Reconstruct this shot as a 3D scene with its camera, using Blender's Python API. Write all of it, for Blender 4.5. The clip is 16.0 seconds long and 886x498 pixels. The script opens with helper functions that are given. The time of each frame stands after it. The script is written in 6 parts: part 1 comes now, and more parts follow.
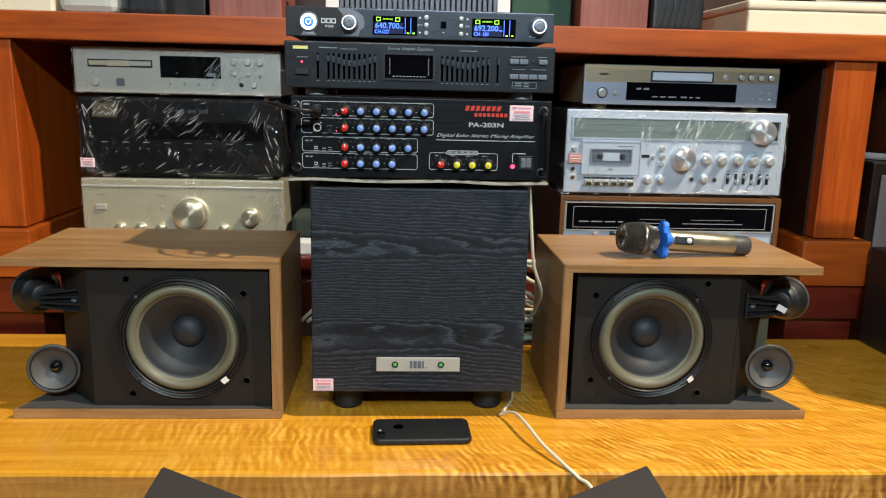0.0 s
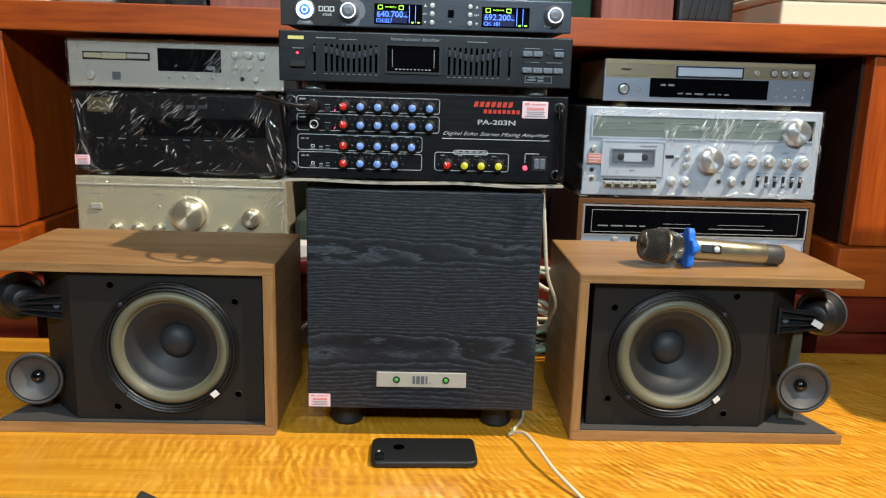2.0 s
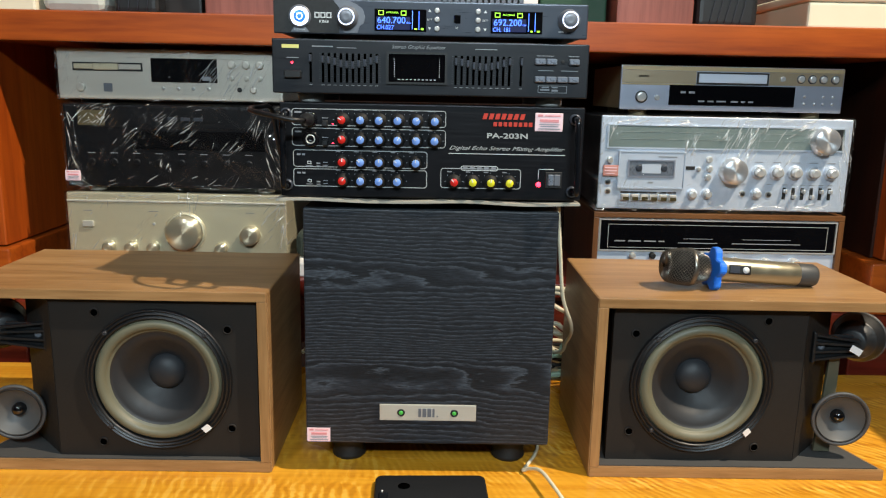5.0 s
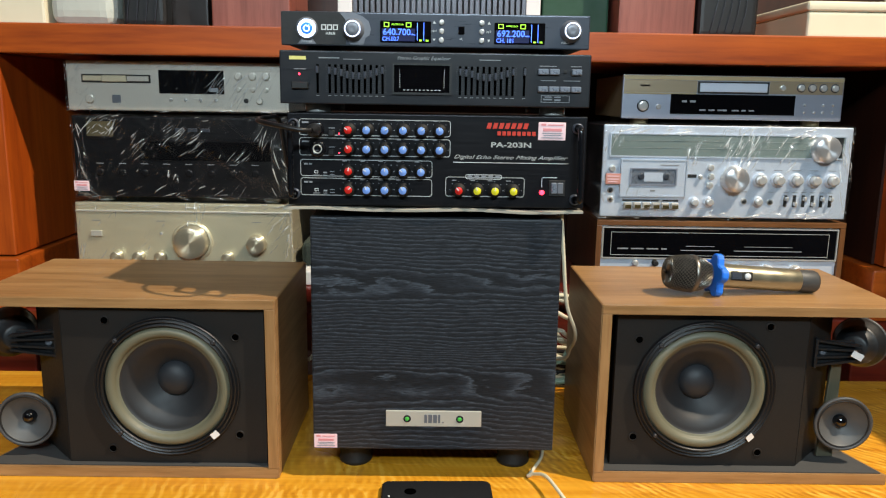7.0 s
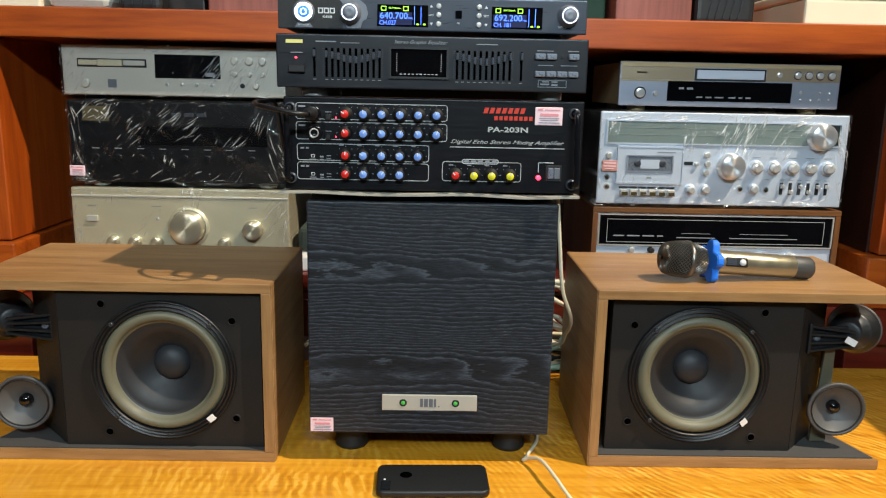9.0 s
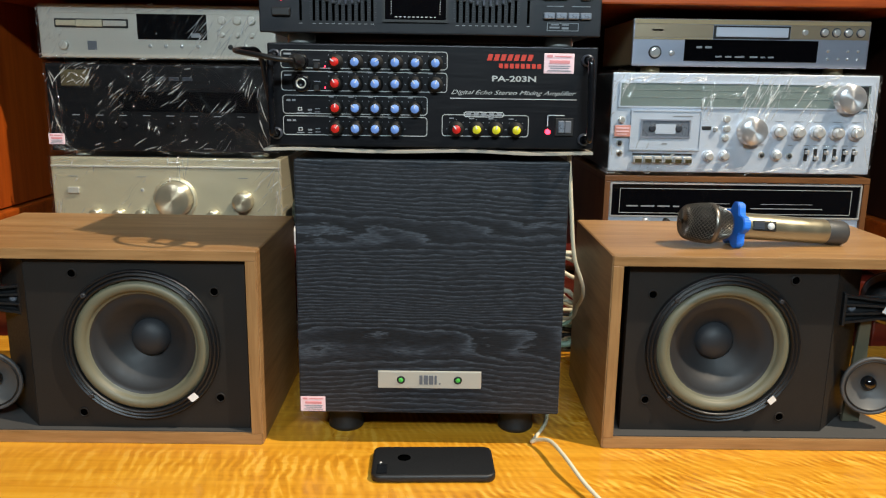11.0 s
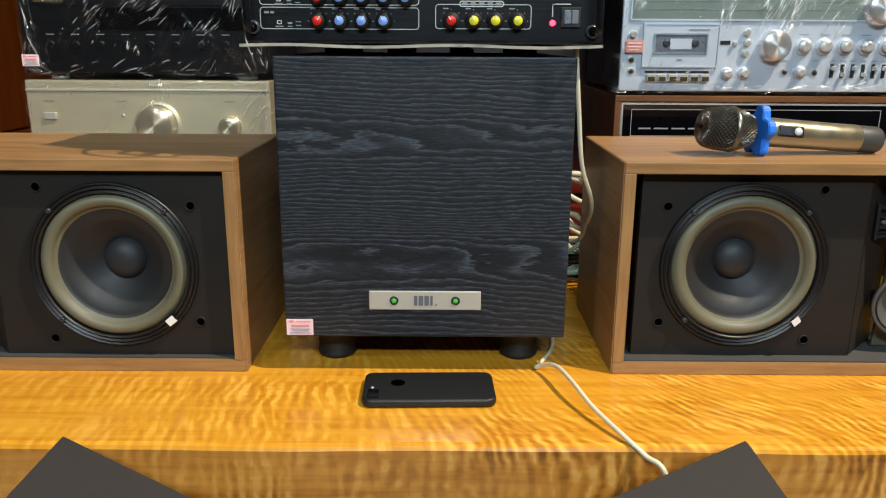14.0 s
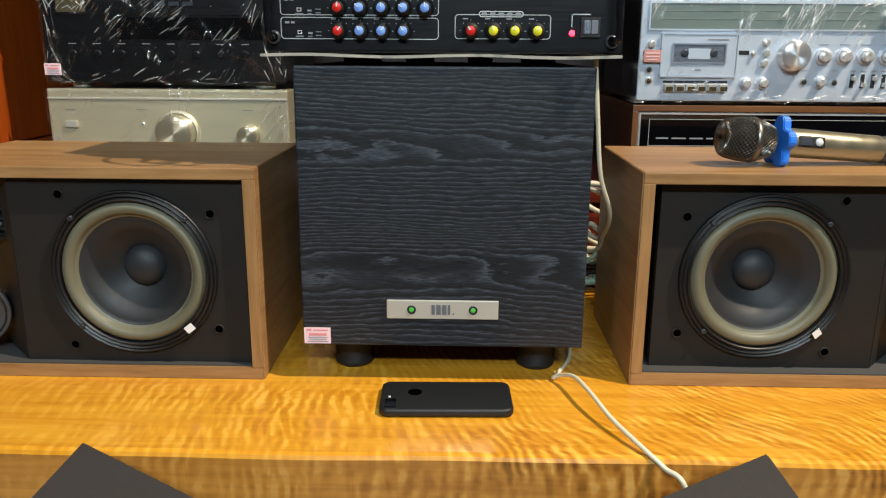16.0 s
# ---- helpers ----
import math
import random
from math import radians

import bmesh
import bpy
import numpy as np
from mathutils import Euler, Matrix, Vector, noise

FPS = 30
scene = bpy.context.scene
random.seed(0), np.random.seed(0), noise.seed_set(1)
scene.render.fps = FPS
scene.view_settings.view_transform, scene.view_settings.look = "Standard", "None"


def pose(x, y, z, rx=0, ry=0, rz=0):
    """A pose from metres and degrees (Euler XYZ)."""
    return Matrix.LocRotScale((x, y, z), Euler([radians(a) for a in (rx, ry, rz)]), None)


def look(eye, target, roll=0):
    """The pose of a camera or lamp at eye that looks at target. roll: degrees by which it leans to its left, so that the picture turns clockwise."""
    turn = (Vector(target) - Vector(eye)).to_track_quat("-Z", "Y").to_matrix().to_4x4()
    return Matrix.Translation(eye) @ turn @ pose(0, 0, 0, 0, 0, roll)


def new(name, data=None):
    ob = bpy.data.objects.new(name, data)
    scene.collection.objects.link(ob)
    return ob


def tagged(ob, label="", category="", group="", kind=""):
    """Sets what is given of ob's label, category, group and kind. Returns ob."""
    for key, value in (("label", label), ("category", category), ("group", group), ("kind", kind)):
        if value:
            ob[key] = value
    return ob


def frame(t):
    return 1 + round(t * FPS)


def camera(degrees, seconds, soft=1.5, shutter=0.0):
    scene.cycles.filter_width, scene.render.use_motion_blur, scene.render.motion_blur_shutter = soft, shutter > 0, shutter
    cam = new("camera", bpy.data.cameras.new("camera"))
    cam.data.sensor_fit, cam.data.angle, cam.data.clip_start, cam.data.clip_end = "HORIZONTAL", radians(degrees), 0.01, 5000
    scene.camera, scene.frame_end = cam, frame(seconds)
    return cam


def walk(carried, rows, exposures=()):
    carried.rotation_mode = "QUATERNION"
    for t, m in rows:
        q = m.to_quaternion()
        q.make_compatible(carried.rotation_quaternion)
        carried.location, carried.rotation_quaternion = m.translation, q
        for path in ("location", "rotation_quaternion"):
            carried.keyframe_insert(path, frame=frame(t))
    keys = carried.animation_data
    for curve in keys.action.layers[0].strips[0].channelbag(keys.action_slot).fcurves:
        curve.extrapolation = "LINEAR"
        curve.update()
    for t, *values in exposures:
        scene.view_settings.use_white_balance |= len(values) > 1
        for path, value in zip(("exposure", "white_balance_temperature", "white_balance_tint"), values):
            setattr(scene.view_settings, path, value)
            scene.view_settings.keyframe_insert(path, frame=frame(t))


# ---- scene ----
cam = camera(60.0, 16.0, soft=1.2)
METRES, EYE, TILT, LEAN, TURN = 0.47, 1.287, 0.0, 0.0, -3.2
ROWS = [
    (0.0, 0.0, 0.0, 0.0, 0.29, -11.81, -1.37),
    (0.5, -0.0028, 0.0385, 0.0047, 0.53, -11.61, -1.71),
    (1.0, -0.0033, 0.0999, 0.0065, 1.39, -11.8, -1.82),
    (1.5, 0.0169, 0.1343, 0.0012, 1.79, -12.03, -1.64),
    (2.0, 0.0441, 0.1951, -0.009, 1.88, -12.02, -1.61),
    (2.5, 0.0483, 0.2545, -0.0, 2.4, -11.84, -1.56),
    (3.0, 0.0531, 0.3099, -0.007, 2.39, -12.29, -1.19),
    (3.5, 0.0579, 0.3626, -0.015, 2.1, -12.78, -1.15),
    (4.0, 0.0521, 0.3893, -0.0158, 2.14, -12.85, -1.16),
    (4.5, 0.0464, 0.3874, -0.0058, 2.36, -12.44, -1.09),
    (5.0, 0.0467, 0.3769, 0.006, 2.57, -11.63, -1.15),
    (7.5, 0.041, 0.3404, 0.0054, 2.75, -10.9, -0.88),
    (8.0, 0.0429, 0.3359, 0.0021, 2.79, -11.02, -0.92),
    (8.5, 0.0401, 0.3329, -0.0007, 2.74, -11.3, -0.95),
    (9.0, 0.0419, 0.3386, -0.008, 2.51, -11.67, -1.16),
    (11.5, 0.0571, 0.5536, -0.1504, 2.91, -12.5, -0.79),
    (12.0, 0.067, 0.5714, -0.1693, 2.55, -12.75, -0.81),
    (12.5, 0.0771, 0.5707, -0.1895, 2.49, -13.14, -0.79),
    (13.0, 0.0845, 0.5823, -0.217, 2.83, -13.65, -0.57),
    (13.5, 0.0826, 0.6036, -0.2464, 3.14, -14.16, -0.45),
    (14.0, 0.0782, 0.6537, -0.2969, 3.39, -15.07, -0.31),
    (14.5, 0.0751, 0.6769, -0.3087, 3.87, -15.37, 0.1),
    (15.0, 0.0753, 0.6754, -0.3093, 4.26, -14.89, 0.2),
    (15.5, 0.0719, 0.6642, -0.3021, 4.38, -14.63, -0.08),
    (16.0, 0.067, 0.6535, -0.2943, 4.45, -14.46, -0.37),
]
walk(cam, [(t, pose(0, 0, EYE, TILT, LEAN, TURN) @ pose(METRES * x, METRES * y, METRES * z, 90 + pitch, roll, yaw)) for t, x, y, z, yaw, pitch, roll in ROWS])

# ---------------------------------------------------------------- light
world = bpy.data.worlds.new("world")
scene.world = world
world.use_nodes = True
world.node_tree.nodes["Background"].inputs[0].default_value = (0.75, 0.9, 0.85, 1)
world.node_tree.nodes["Background"].inputs[1].default_value = 0.05


def lamp(name, kind, m, energy, color, size=0.3, size_y=None, spot=None):
    data = bpy.data.lights.new(name, kind)
    data.energy, data.color = energy, color
    if kind == "AREA":
        data.shape = "RECTANGLE"
        data.size, data.size_y = size, size_y or size
    else:
        data.shadow_soft_size = size
    if spot:
        data.spot_size, data.spot_blend = radians(spot), 0.4
    ob = new(name, data)
    ob.matrix_world = m
    return ob


KEY = (2.2, 0.3, 4.4)
lamp("ceiling_spot", "SPOT", look(KEY, (-0.08, 1.25, 0.8)), 1000, (1.0, 0.87, 0.68), 0.034, spot=52)
lamp("ceiling_tube_lamp", "AREA", look((0.3, -1.5, 2.6), (0.1, 1.3, 1.1)), 74, (0.72, 0.91, 1.0), 1.2, 0.16)
lamp("ceiling_panel_lamp", "AREA", look((-1.0, -1.1, 2.85), (-0.2, 1.4, 1.0)), 18, (0.92, 0.97, 1.0), 0.3, 0.3)


# ---------------------------------------------------------------- helpers
def lin(hexa):
    out = []
    for i in (0, 2, 4):
        c = int(hexa[i:i + 2], 16) / 255
        out.append(c / 12.92 if c <= 0.04045 else ((c + 0.055) / 1.055) ** 2.4)
    return (*out, 1)


def nodes_of(name):
    m = bpy.data.materials.new(name)
    m.use_nodes = True
    nt = m.node_tree
    return m, nt, nt.nodes["Principled BSDF"]


def add(nt, kind, **inputs):
    n = nt.nodes.new(kind)
    for k, v in inputs.items():
        n.inputs[k.replace("_", " ")].default_value = v
    return n


def coords(nt, scale=(1, 1, 1), rot=(0, 0, 0)):
    """Object coordinates, turned first and then stretched."""
    c = nt.nodes.new("ShaderNodeTexCoord")
    turn, mp = nt.nodes.new("ShaderNodeMapping"), nt.nodes.new("ShaderNodeMapping")
    turn.inputs["Rotation"].default_value = [radians(v) for v in rot]
    mp.inputs["Scale"].default_value = scale
    nt.links.new(c.outputs["Object"], turn.inputs["Vector"])
    nt.links.new(turn.outputs["Vector"], mp.inputs["Vector"])
    return mp.outputs["Vector"]


def ramp(nt, fac, stops):
    r = nt.nodes.new("ShaderNodeValToRGB")
    while len(r.color_ramp.elements) < len(stops):
        r.color_ramp.elements.new(0.5)
    for e, (p, c) in zip(r.color_ramp.elements, stops):
        e.position, e.color = p, c
    nt.links.new(fac, r.inputs["Fac"])
    return r.outputs["Color"]


def blend(nt, a, b, fac, mode="MIX"):
    n = nt.nodes.new("ShaderNodeMix")
    n.data_type, n.blend_type = "RGBA", mode
    for idx, v in ((0, fac), (6, a), (7, b)):
        if hasattr(v, "links"):
            nt.links.new(v, n.inputs[idx])
        else:
            n.inputs[idx].default_value = v
    return n.outputs[2]


def noise_of(nt, vec, scale, detail=4.0, rough=0.55, dist=0.0):
    n = add(nt, "ShaderNodeTexNoise", Scale=scale, Detail=detail, Roughness=rough, Distortion=dist)
    nt.links.new(vec, n.inputs["Vector"])
    return n.outputs["Fac"]


def bump_of(nt, bsdf, height, strength, dist=0.001):
    b = add(nt, "ShaderNodeBump", Strength=strength, Distance=dist)
    nt.links.new(height, b.inputs["Height"])
    nt.links.new(b.outputs["Normal"], bsdf.inputs["Normal"])


def shade(c, k):
    return (min(1, c[0] * k), min(1, c[1] * k), min(1, c[2] * k), 1)


def plain(name, hexa, rough=0.5, metal=0.0, vary=0.12, grain=120.0, bump=0.05, stretch=(1, 1, 1), coat=0.0, spec=0.5):
    m, nt, b = nodes_of(name)
    c = lin(hexa)
    v = coords(nt, stretch)
    big, fine = noise_of(nt, v, grain * 0.08, 3), noise_of(nt, v, grain, 4)
    col = ramp(nt, big, [(0.3, shade(c, 1 - vary)), (0.7, shade(c, 1 + vary))])
    col = blend(nt, col, shade(c, 1 + vary * 0.6), fine, "MIX")
    nt.links.new(col, b.inputs["Base Color"])
    r = ramp(nt, fine, [(0.3, (max(0, rough - 0.06),) * 3 + (1,)), (0.7, (min(1, rough + 0.06),) * 3 + (1,))])
    nt.links.new(r, b.inputs["Roughness"])
    b.inputs["Metallic"].default_value = metal
    b.inputs["Coat Weight"].default_value = coat
    b.inputs["Specular IOR Level"].default_value = spec
    if bump:
        bump_of(nt, b, fine, bump)
    return m


def glow(name, hexa, strength):
    m, nt, b = nodes_of(name)
    b.inputs["Base Color"].default_value = lin(hexa)
    b.inputs["Emission Color"].default_value = lin(hexa)
    b.inputs["Emission Strength"].default_value = strength
    b.inputs["Roughness"].default_value = 0.3
    return m


def calc(nt, op, a, b=0.0):
    n = nt.nodes.new("ShaderNodeMath")
    n.operation = op
    for i, v in ((0, a), (1, b)):
        if hasattr(v, "links"):
            nt.links.new(v, n.inputs[i])
        else:
            n.inputs[i].default_value = v
    return n.outputs[0]


def axis_of(nt, name):
    sep = nt.nodes.new("ShaderNodeSeparateXYZ")
    nt.links.new(coords(nt), sep.inputs[0])
    return sep.outputs[name]


def wood(name, dark, mid, light, axis=0, grain=1.0, rough=0.4, coat=0.0, bump=0.15):
    """Long-grained timber; axis: the direction in which the grain runs."""
    m, nt, b = nodes_of(name)
    s = [1.0, 1.0, 1.0]
    s[axis] = 0.07
    v = coords(nt, s)
    lines = noise_of(nt, v, 150 * grain, 5, 0.6)
    broad = noise_of(nt, v, 22 * grain, 4, 0.5, 0.6)
    s2 = [1.0, 1.0, 1.0]
    blotch = noise_of(nt, coords(nt, s2), 6, 3)
    col = ramp(nt, broad, [(0.28, lin(dark)), (0.5, lin(mid)), (0.75, lin(light))])
    col = blend(nt, col, ramp(nt, lines, [(0.32, lin(dark)), (0.6, lin(light))]), 0.35)
    col = blend(nt, col, ramp(nt, blotch, [(0.3, (0.7, 0.68, 0.66, 1)), (0.7, (1, 1, 1, 1))]), 0.5, "MULTIPLY")
    nt.links.new(col, b.inputs["Base Color"])
    b.inputs["Roughness"].default_value = rough
    b.inputs["Coat Weight"].default_value = coat
    b.inputs["Coat Roughness"].default_value = 0.15
    bump_of(nt, b, lines, bump, 0.0006)
    return m


def figured_wood(name, tones, gloss=0.35):
    """Curly hardwood under varnish: ripples across a long grain, upright at one end and slanting at the other.
    tones: five colours from the dark of the ripple to its light."""
    m, nt, b = nodes_of(name)
    x, y = axis_of(nt, "X"), axis_of(nt, "Y")
    wob = noise_of(nt, coords(nt, (1, 1, 1)), 7.0, 2, 0.5)
    rows = noise_of(nt, coords(nt, (0.12, 1, 1)), 55, 2, 0.5)
    fine = noise_of(nt, coords(nt, (0.6, 1, 1)), 60, 2, 0.5)
    slant = ramp(nt, calc(nt, "ADD", calc(nt, "MULTIPLY", x, 0.8), 0.4), [(0.32, (0, 0, 0, 1)), (0.62, (1, 1, 1, 1))])
    phase = calc(nt, "MULTIPLY", x, 430.0)
    tilt = calc(nt, "MULTIPLY", calc(nt, "MULTIPLY", calc(nt, "ADD", y, -1.1), 300.0), slant)
    phase = calc(nt, "ADD", phase, tilt)
    for part_of, k in ((wob, 34.0), (rows, 2.8), (fine, 4.0)):
        phase = calc(nt, "ADD", phase, calc(nt, "MULTIPLY", part_of, k))
    steep = noise_of(nt, coords(nt, (1.0, 0.2, 0.25), (0, 0, -12)), 80, 1.0, 0.4, 0.9)
    lean = noise_of(nt, coords(nt, (1.0, 0.2, 0.25), (0, 0, -52)), 95, 1.1, 0.4, 1.0)
    loose = calc(nt, "MULTIPLY", calc(nt, "ADD", blend(nt, steep, lean, slant), -0.5), 2.6)
    swell = calc(nt, "ADD", calc(nt, "MULTIPLY", noise_of(nt, coords(nt), 24, 1, 0.5), 0.9), -0.1)
    curl = calc(nt, "ADD", calc(nt, "ADD", calc(nt, "MULTIPLY", calc(nt, "SINE", phase), swell), loose), 0.5)
    grain = noise_of(nt, coords(nt, (0.05, 1, 1)), 130, 5, 0.6)
    streak = noise_of(nt, coords(nt, (0.06, 1, 1)), 34, 4, 0.6, 0.4)
    dark, low, mid, high, light = [lin(c) for c in tones]
    col = ramp(nt, streak, [(0.28, low), (0.5, mid), (0.72, high)])
    rip = ramp(nt, curl, [(0.0, dark), (0.3, low), (0.62, mid), (0.86, high), (1.0, light)])
    patch = noise_of(nt, coords(nt, (0.5, 1.4, 1)), 9, 2, 0.5)
    band = blend(nt, patch, rows, 0.45)
    area = ramp(nt, band, [(0.4, (0.08, 0.08, 0.08, 1)), (0.6, (0.72, 0.72, 0.72, 1))])
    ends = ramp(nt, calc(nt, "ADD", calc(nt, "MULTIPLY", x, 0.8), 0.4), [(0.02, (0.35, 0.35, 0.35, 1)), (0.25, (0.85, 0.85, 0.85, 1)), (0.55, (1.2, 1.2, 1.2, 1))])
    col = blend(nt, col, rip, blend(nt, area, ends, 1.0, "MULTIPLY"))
    col = blend(nt, col, ramp(nt, grain, [(0.3, dark), (0.56, high)]), 0.2)
    knots = noise_of(nt, coords(nt, (0.5, 1, 1)), 13, 3, 0.6)
    col = blend(nt, col, dark, ramp(nt, knots, [(0.66, (0, 0, 0, 1)), (0.75, (0.55, 0.55, 0.55, 1))]))
    nt.links.new(col, b.inputs["Base Color"])
    rough = ramp(nt, wob, [(0.3, (0.24, 0.24, 0.24, 1)), (0.7, (0.36, 0.36, 0.36, 1))])
    nt.links.new(rough, b.inputs["Roughness"])
    b.inputs["Coat Weight"].default_value = gloss
    b.inputs["Coat Roughness"].default_value = 0.12
    bump_of(nt, b, grain, 0.08, 0.0005)
    return m


def black_ash(name):
    """Black-stained ash veneer: growth rings along x that open into cathedral figures, cut by short pores."""
    m, nt, b = nodes_of(name)
    slow = noise_of(nt, coords(nt, (0.17, 1, 1)), 8.5, 1.0, 0.35)
    sway = noise_of(nt, coords(nt, (0.3, 1, 1)), 42, 2.0, 0.5)
    jag = noise_of(nt, coords(nt, (0.16, 1, 1)), 380, 2.0, 0.6)
    rings = calc(nt, "MULTIPLY", axis_of(nt, "Z"), 135.0)
    rings = calc(nt, "ADD", rings, calc(nt, "MULTIPLY", slow, 26.0))
    rings = calc(nt, "ADD", rings, calc(nt, "MULTIPLY", sway, 2.2))
    rings = calc(nt, "ADD", rings, calc(nt, "MULTIPLY", jag, 0.75))
    ring = calc(nt, "FRACT", rings)
    line = ramp(nt, ring, [(0.0, lin("15171b")), (0.3, lin("181b20")), (0.62, lin("262a31")), (0.88, lin("444b54")), (0.97, lin("1e2126"))])
    pores = noise_of(nt, coords(nt, (0.07, 1, 1)), 900, 3, 0.65)
    big = noise_of(nt, coords(nt, (0.25, 1, 1)), 9, 2)
    col = blend(nt, line, lin("24272d"), ramp(nt, big, [(0.35, (0.05, 0.05, 0.05, 1)), (0.65, (0.45, 0.45, 0.45, 1))]))
    col = blend(nt, col, ramp(nt, pores, [(0.36, (0.3, 0.3, 0.31, 1)), (0.58, (1.25, 1.25, 1.25, 1))]), 0.85, "MULTIPLY")
    nt.links.new(col, b.inputs["Base Color"])
    b.inputs["Roughness"].default_value = 0.5
    b.inputs["Specular IOR Level"].default_value = 0.32
    bump_of(nt, b, calc(nt, "ADD", calc(nt, "MULTIPLY", pores, 0.7), calc(nt, "MULTIPLY", ring, 0.35)), 0.3, 0.0006)
    return m


def brushed(name, hexa, rough=0.3, stretch=(0.03, 1, 1)):
    return plain(name, hexa, rough, 0.35, 0.06, 500, 0.04, stretch)


def spun(name, hexa):
    """Metal turned on a lathe: the gloss spreads across fine rings."""
    m, nt, b = nodes_of(name)
    b.inputs["Base Color"].default_value = lin(hexa)
    b.inputs["Metallic"].default_value = 0.8
    b.inputs["Roughness"].default_value = 0.34
    b.inputs["Anisotropic"].default_value = 0.85
    b.inputs["Anisotropic Rotation"].default_value = 0.25
    tg = nt.nodes.new("ShaderNodeTangent")
    tg.direction_type, tg.axis = "RADIAL", "Y"
    nt.links.new(tg.outputs[0], b.inputs["Tangent"])
    return m


def wrap_film(name):
    """Clear packing film: mostly see-through, glossy along its creases, which carry painted white for their glints."""
    m, nt, b = nodes_of(name)
    nt.nodes.remove(b)
    out = nt.nodes["Material Output"]
    tr = nt.nodes.new("ShaderNodeBsdfTransparent")
    tr.inputs["Color"].default_value = (0.96, 0.97, 0.97, 1)
    gl = nt.nodes.new("ShaderNodeBsdfGlossy")
    gl.inputs["Color"].default_value = (1, 1, 1, 1)
    crease_glint = nt.nodes.new("ShaderNodeAttribute")
    crease_glint.attribute_name = "crease_glint"
    lines = noise_of(nt, coords(nt, (1.0, 1.0, 0.08), (0, -30, 0)), 170, 1.2, 0.45, 0.35)
    patch = ramp(nt, noise_of(nt, coords(nt), 14, 2, 0.5), [(0.5, (0, 0, 0, 1)), (0.63, (0.5, 0.5, 0.5, 1))])
    fine = blend(nt, (0, 0, 0, 1), ramp(nt, lines, [(0.545, (0, 0, 0, 1)), (0.57, (1, 1, 1, 1)), (0.595, (0, 0, 0, 1))]), patch)
    ridges = blend(nt, crease_glint.outputs["Color"], fine, 1.0, "LIGHTEN")
    nt.links.new(ramp(nt, ridges, [(0.0, (0.07, 0.07, 0.07, 1)), (0.5, (0.34, 0.34, 0.34, 1))]), gl.inputs["Roughness"])
    bp = add(nt, "ShaderNodeBump", Strength=1.0, Distance=0.002)
    nt.links.new(ridges, bp.inputs["Height"])
    nt.links.new(bp.outputs["Normal"], gl.inputs["Normal"])
    # white colour that strengthens the glints along the creases
    white = nt.nodes.new("ShaderNodeBsdfDiffuse")
    white.inputs["Color"].default_value = (0.85, 0.88, 0.9, 1)
    skin = nt.nodes.new("ShaderNodeMixShader")
    nt.links.new(ramp(nt, ridges, [(0.0, (0.04, 0.04, 0.04, 1)), (0.9, (0.45, 0.45, 0.45, 1))]), skin.inputs[0])
    nt.links.new(gl.outputs[0], skin.inputs[1])
    nt.links.new(white.outputs[0], skin.inputs[2])
    mix = nt.nodes.new("ShaderNodeMixShader")
    nt.links.new(ramp(nt, ridges, [(0.0, (0.06, 0.06, 0.06, 1)), (0.35, (0.2, 0.2, 0.2, 1)), (0.95, (0.7, 0.7, 0.7, 1))]), mix.inputs[0])
    nt.links.new(tr.outputs[0], mix.inputs[1])
    nt.links.new(skin.outputs[0], mix.inputs[2])
    nt.links.new(mix.outputs[0], out.inputs["Surface"])
    return m


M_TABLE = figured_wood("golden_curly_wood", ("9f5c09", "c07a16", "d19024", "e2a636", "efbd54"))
M_EDGE = figured_wood("browner_golden_edge", ("5c300c", "9a5a1e", "bc7c34", "cf9242", "e2ac5e"), 0.2)
M_SHELF = wood("orange_brown_wood", "7a2f0a", "a4480f", "bd5d1a", 0, 0.7, 0.38, 0.25)
M_POST = wood("orange_brown_wood_upright", "80300a", "a8480f", "be5a18", 2, 0.7, 0.38, 0.25)
# dark wood of the back panel and of the sheet of painted shade
M_DARKINNER = wood("dark_inner_wood", "1c0c06", "2e140a", "3c1c0e", 2, 0.7, 0.45)
M_RED = wood("red_stained_wood", "40100a", "621b10", "782814", 0, 0.6, 0.35, 0.3)
M_PINKWOOD = wood("pinkish_wood", "6d3a30", "8a4e42", "9c5f52", 2, 0.9, 0.45)
M_WALNUT = wood("walnut_vinyl", "7a5630", "9c7348", "b0885a", 0, 1.3, 0.42)
M_WALNUT_UP = wood("walnut_vinyl_upright", "7a5630", "9c7348", "b0885a", 2, 1.3, 0.42)
# paler than the other walnut: light bounced onto the sides is painted in
M_WALNUT_SIDE_LIT = wood("walnut_vinyl_side_lit", "86613c", "a57c52", "b89264", 1, 1.3, 0.45)
M_OLDWALNUT = wood("old_walnut_veneer", "4a2c16", "6a4224", "80552f", 0, 1.1, 0.4)
M_OLDWALNUT_UP = wood("old_walnut_veneer_upright", "4a2c16", "6a4224", "80552f", 2, 1.1, 0.4)
M_ASH = black_ash("black_ash_veneer")
M_BLACK = plain("black_plastic", "17181a", 0.45, 0, 0.15, 200, 0.06)
M_RING = plain("gloss_black_ring", "111113", 0.42, 0, 0.1, 200, 0)
M_BAFFLE = plain("black_baffle_board", "201d1b", 0.6, 0, 0.15, 300, 0.12, spec=0.25)
M_SATIN = plain("satin_black_metal", "1d1f24", 0.36, 0.2, 0.12, 300, 0.04, (0.05, 1, 1))
M_PANEL = plain("brushed_black_panel", "121216", 0.35, 0.4, 0.2, 400, 0.04, (0.04, 1, 1))
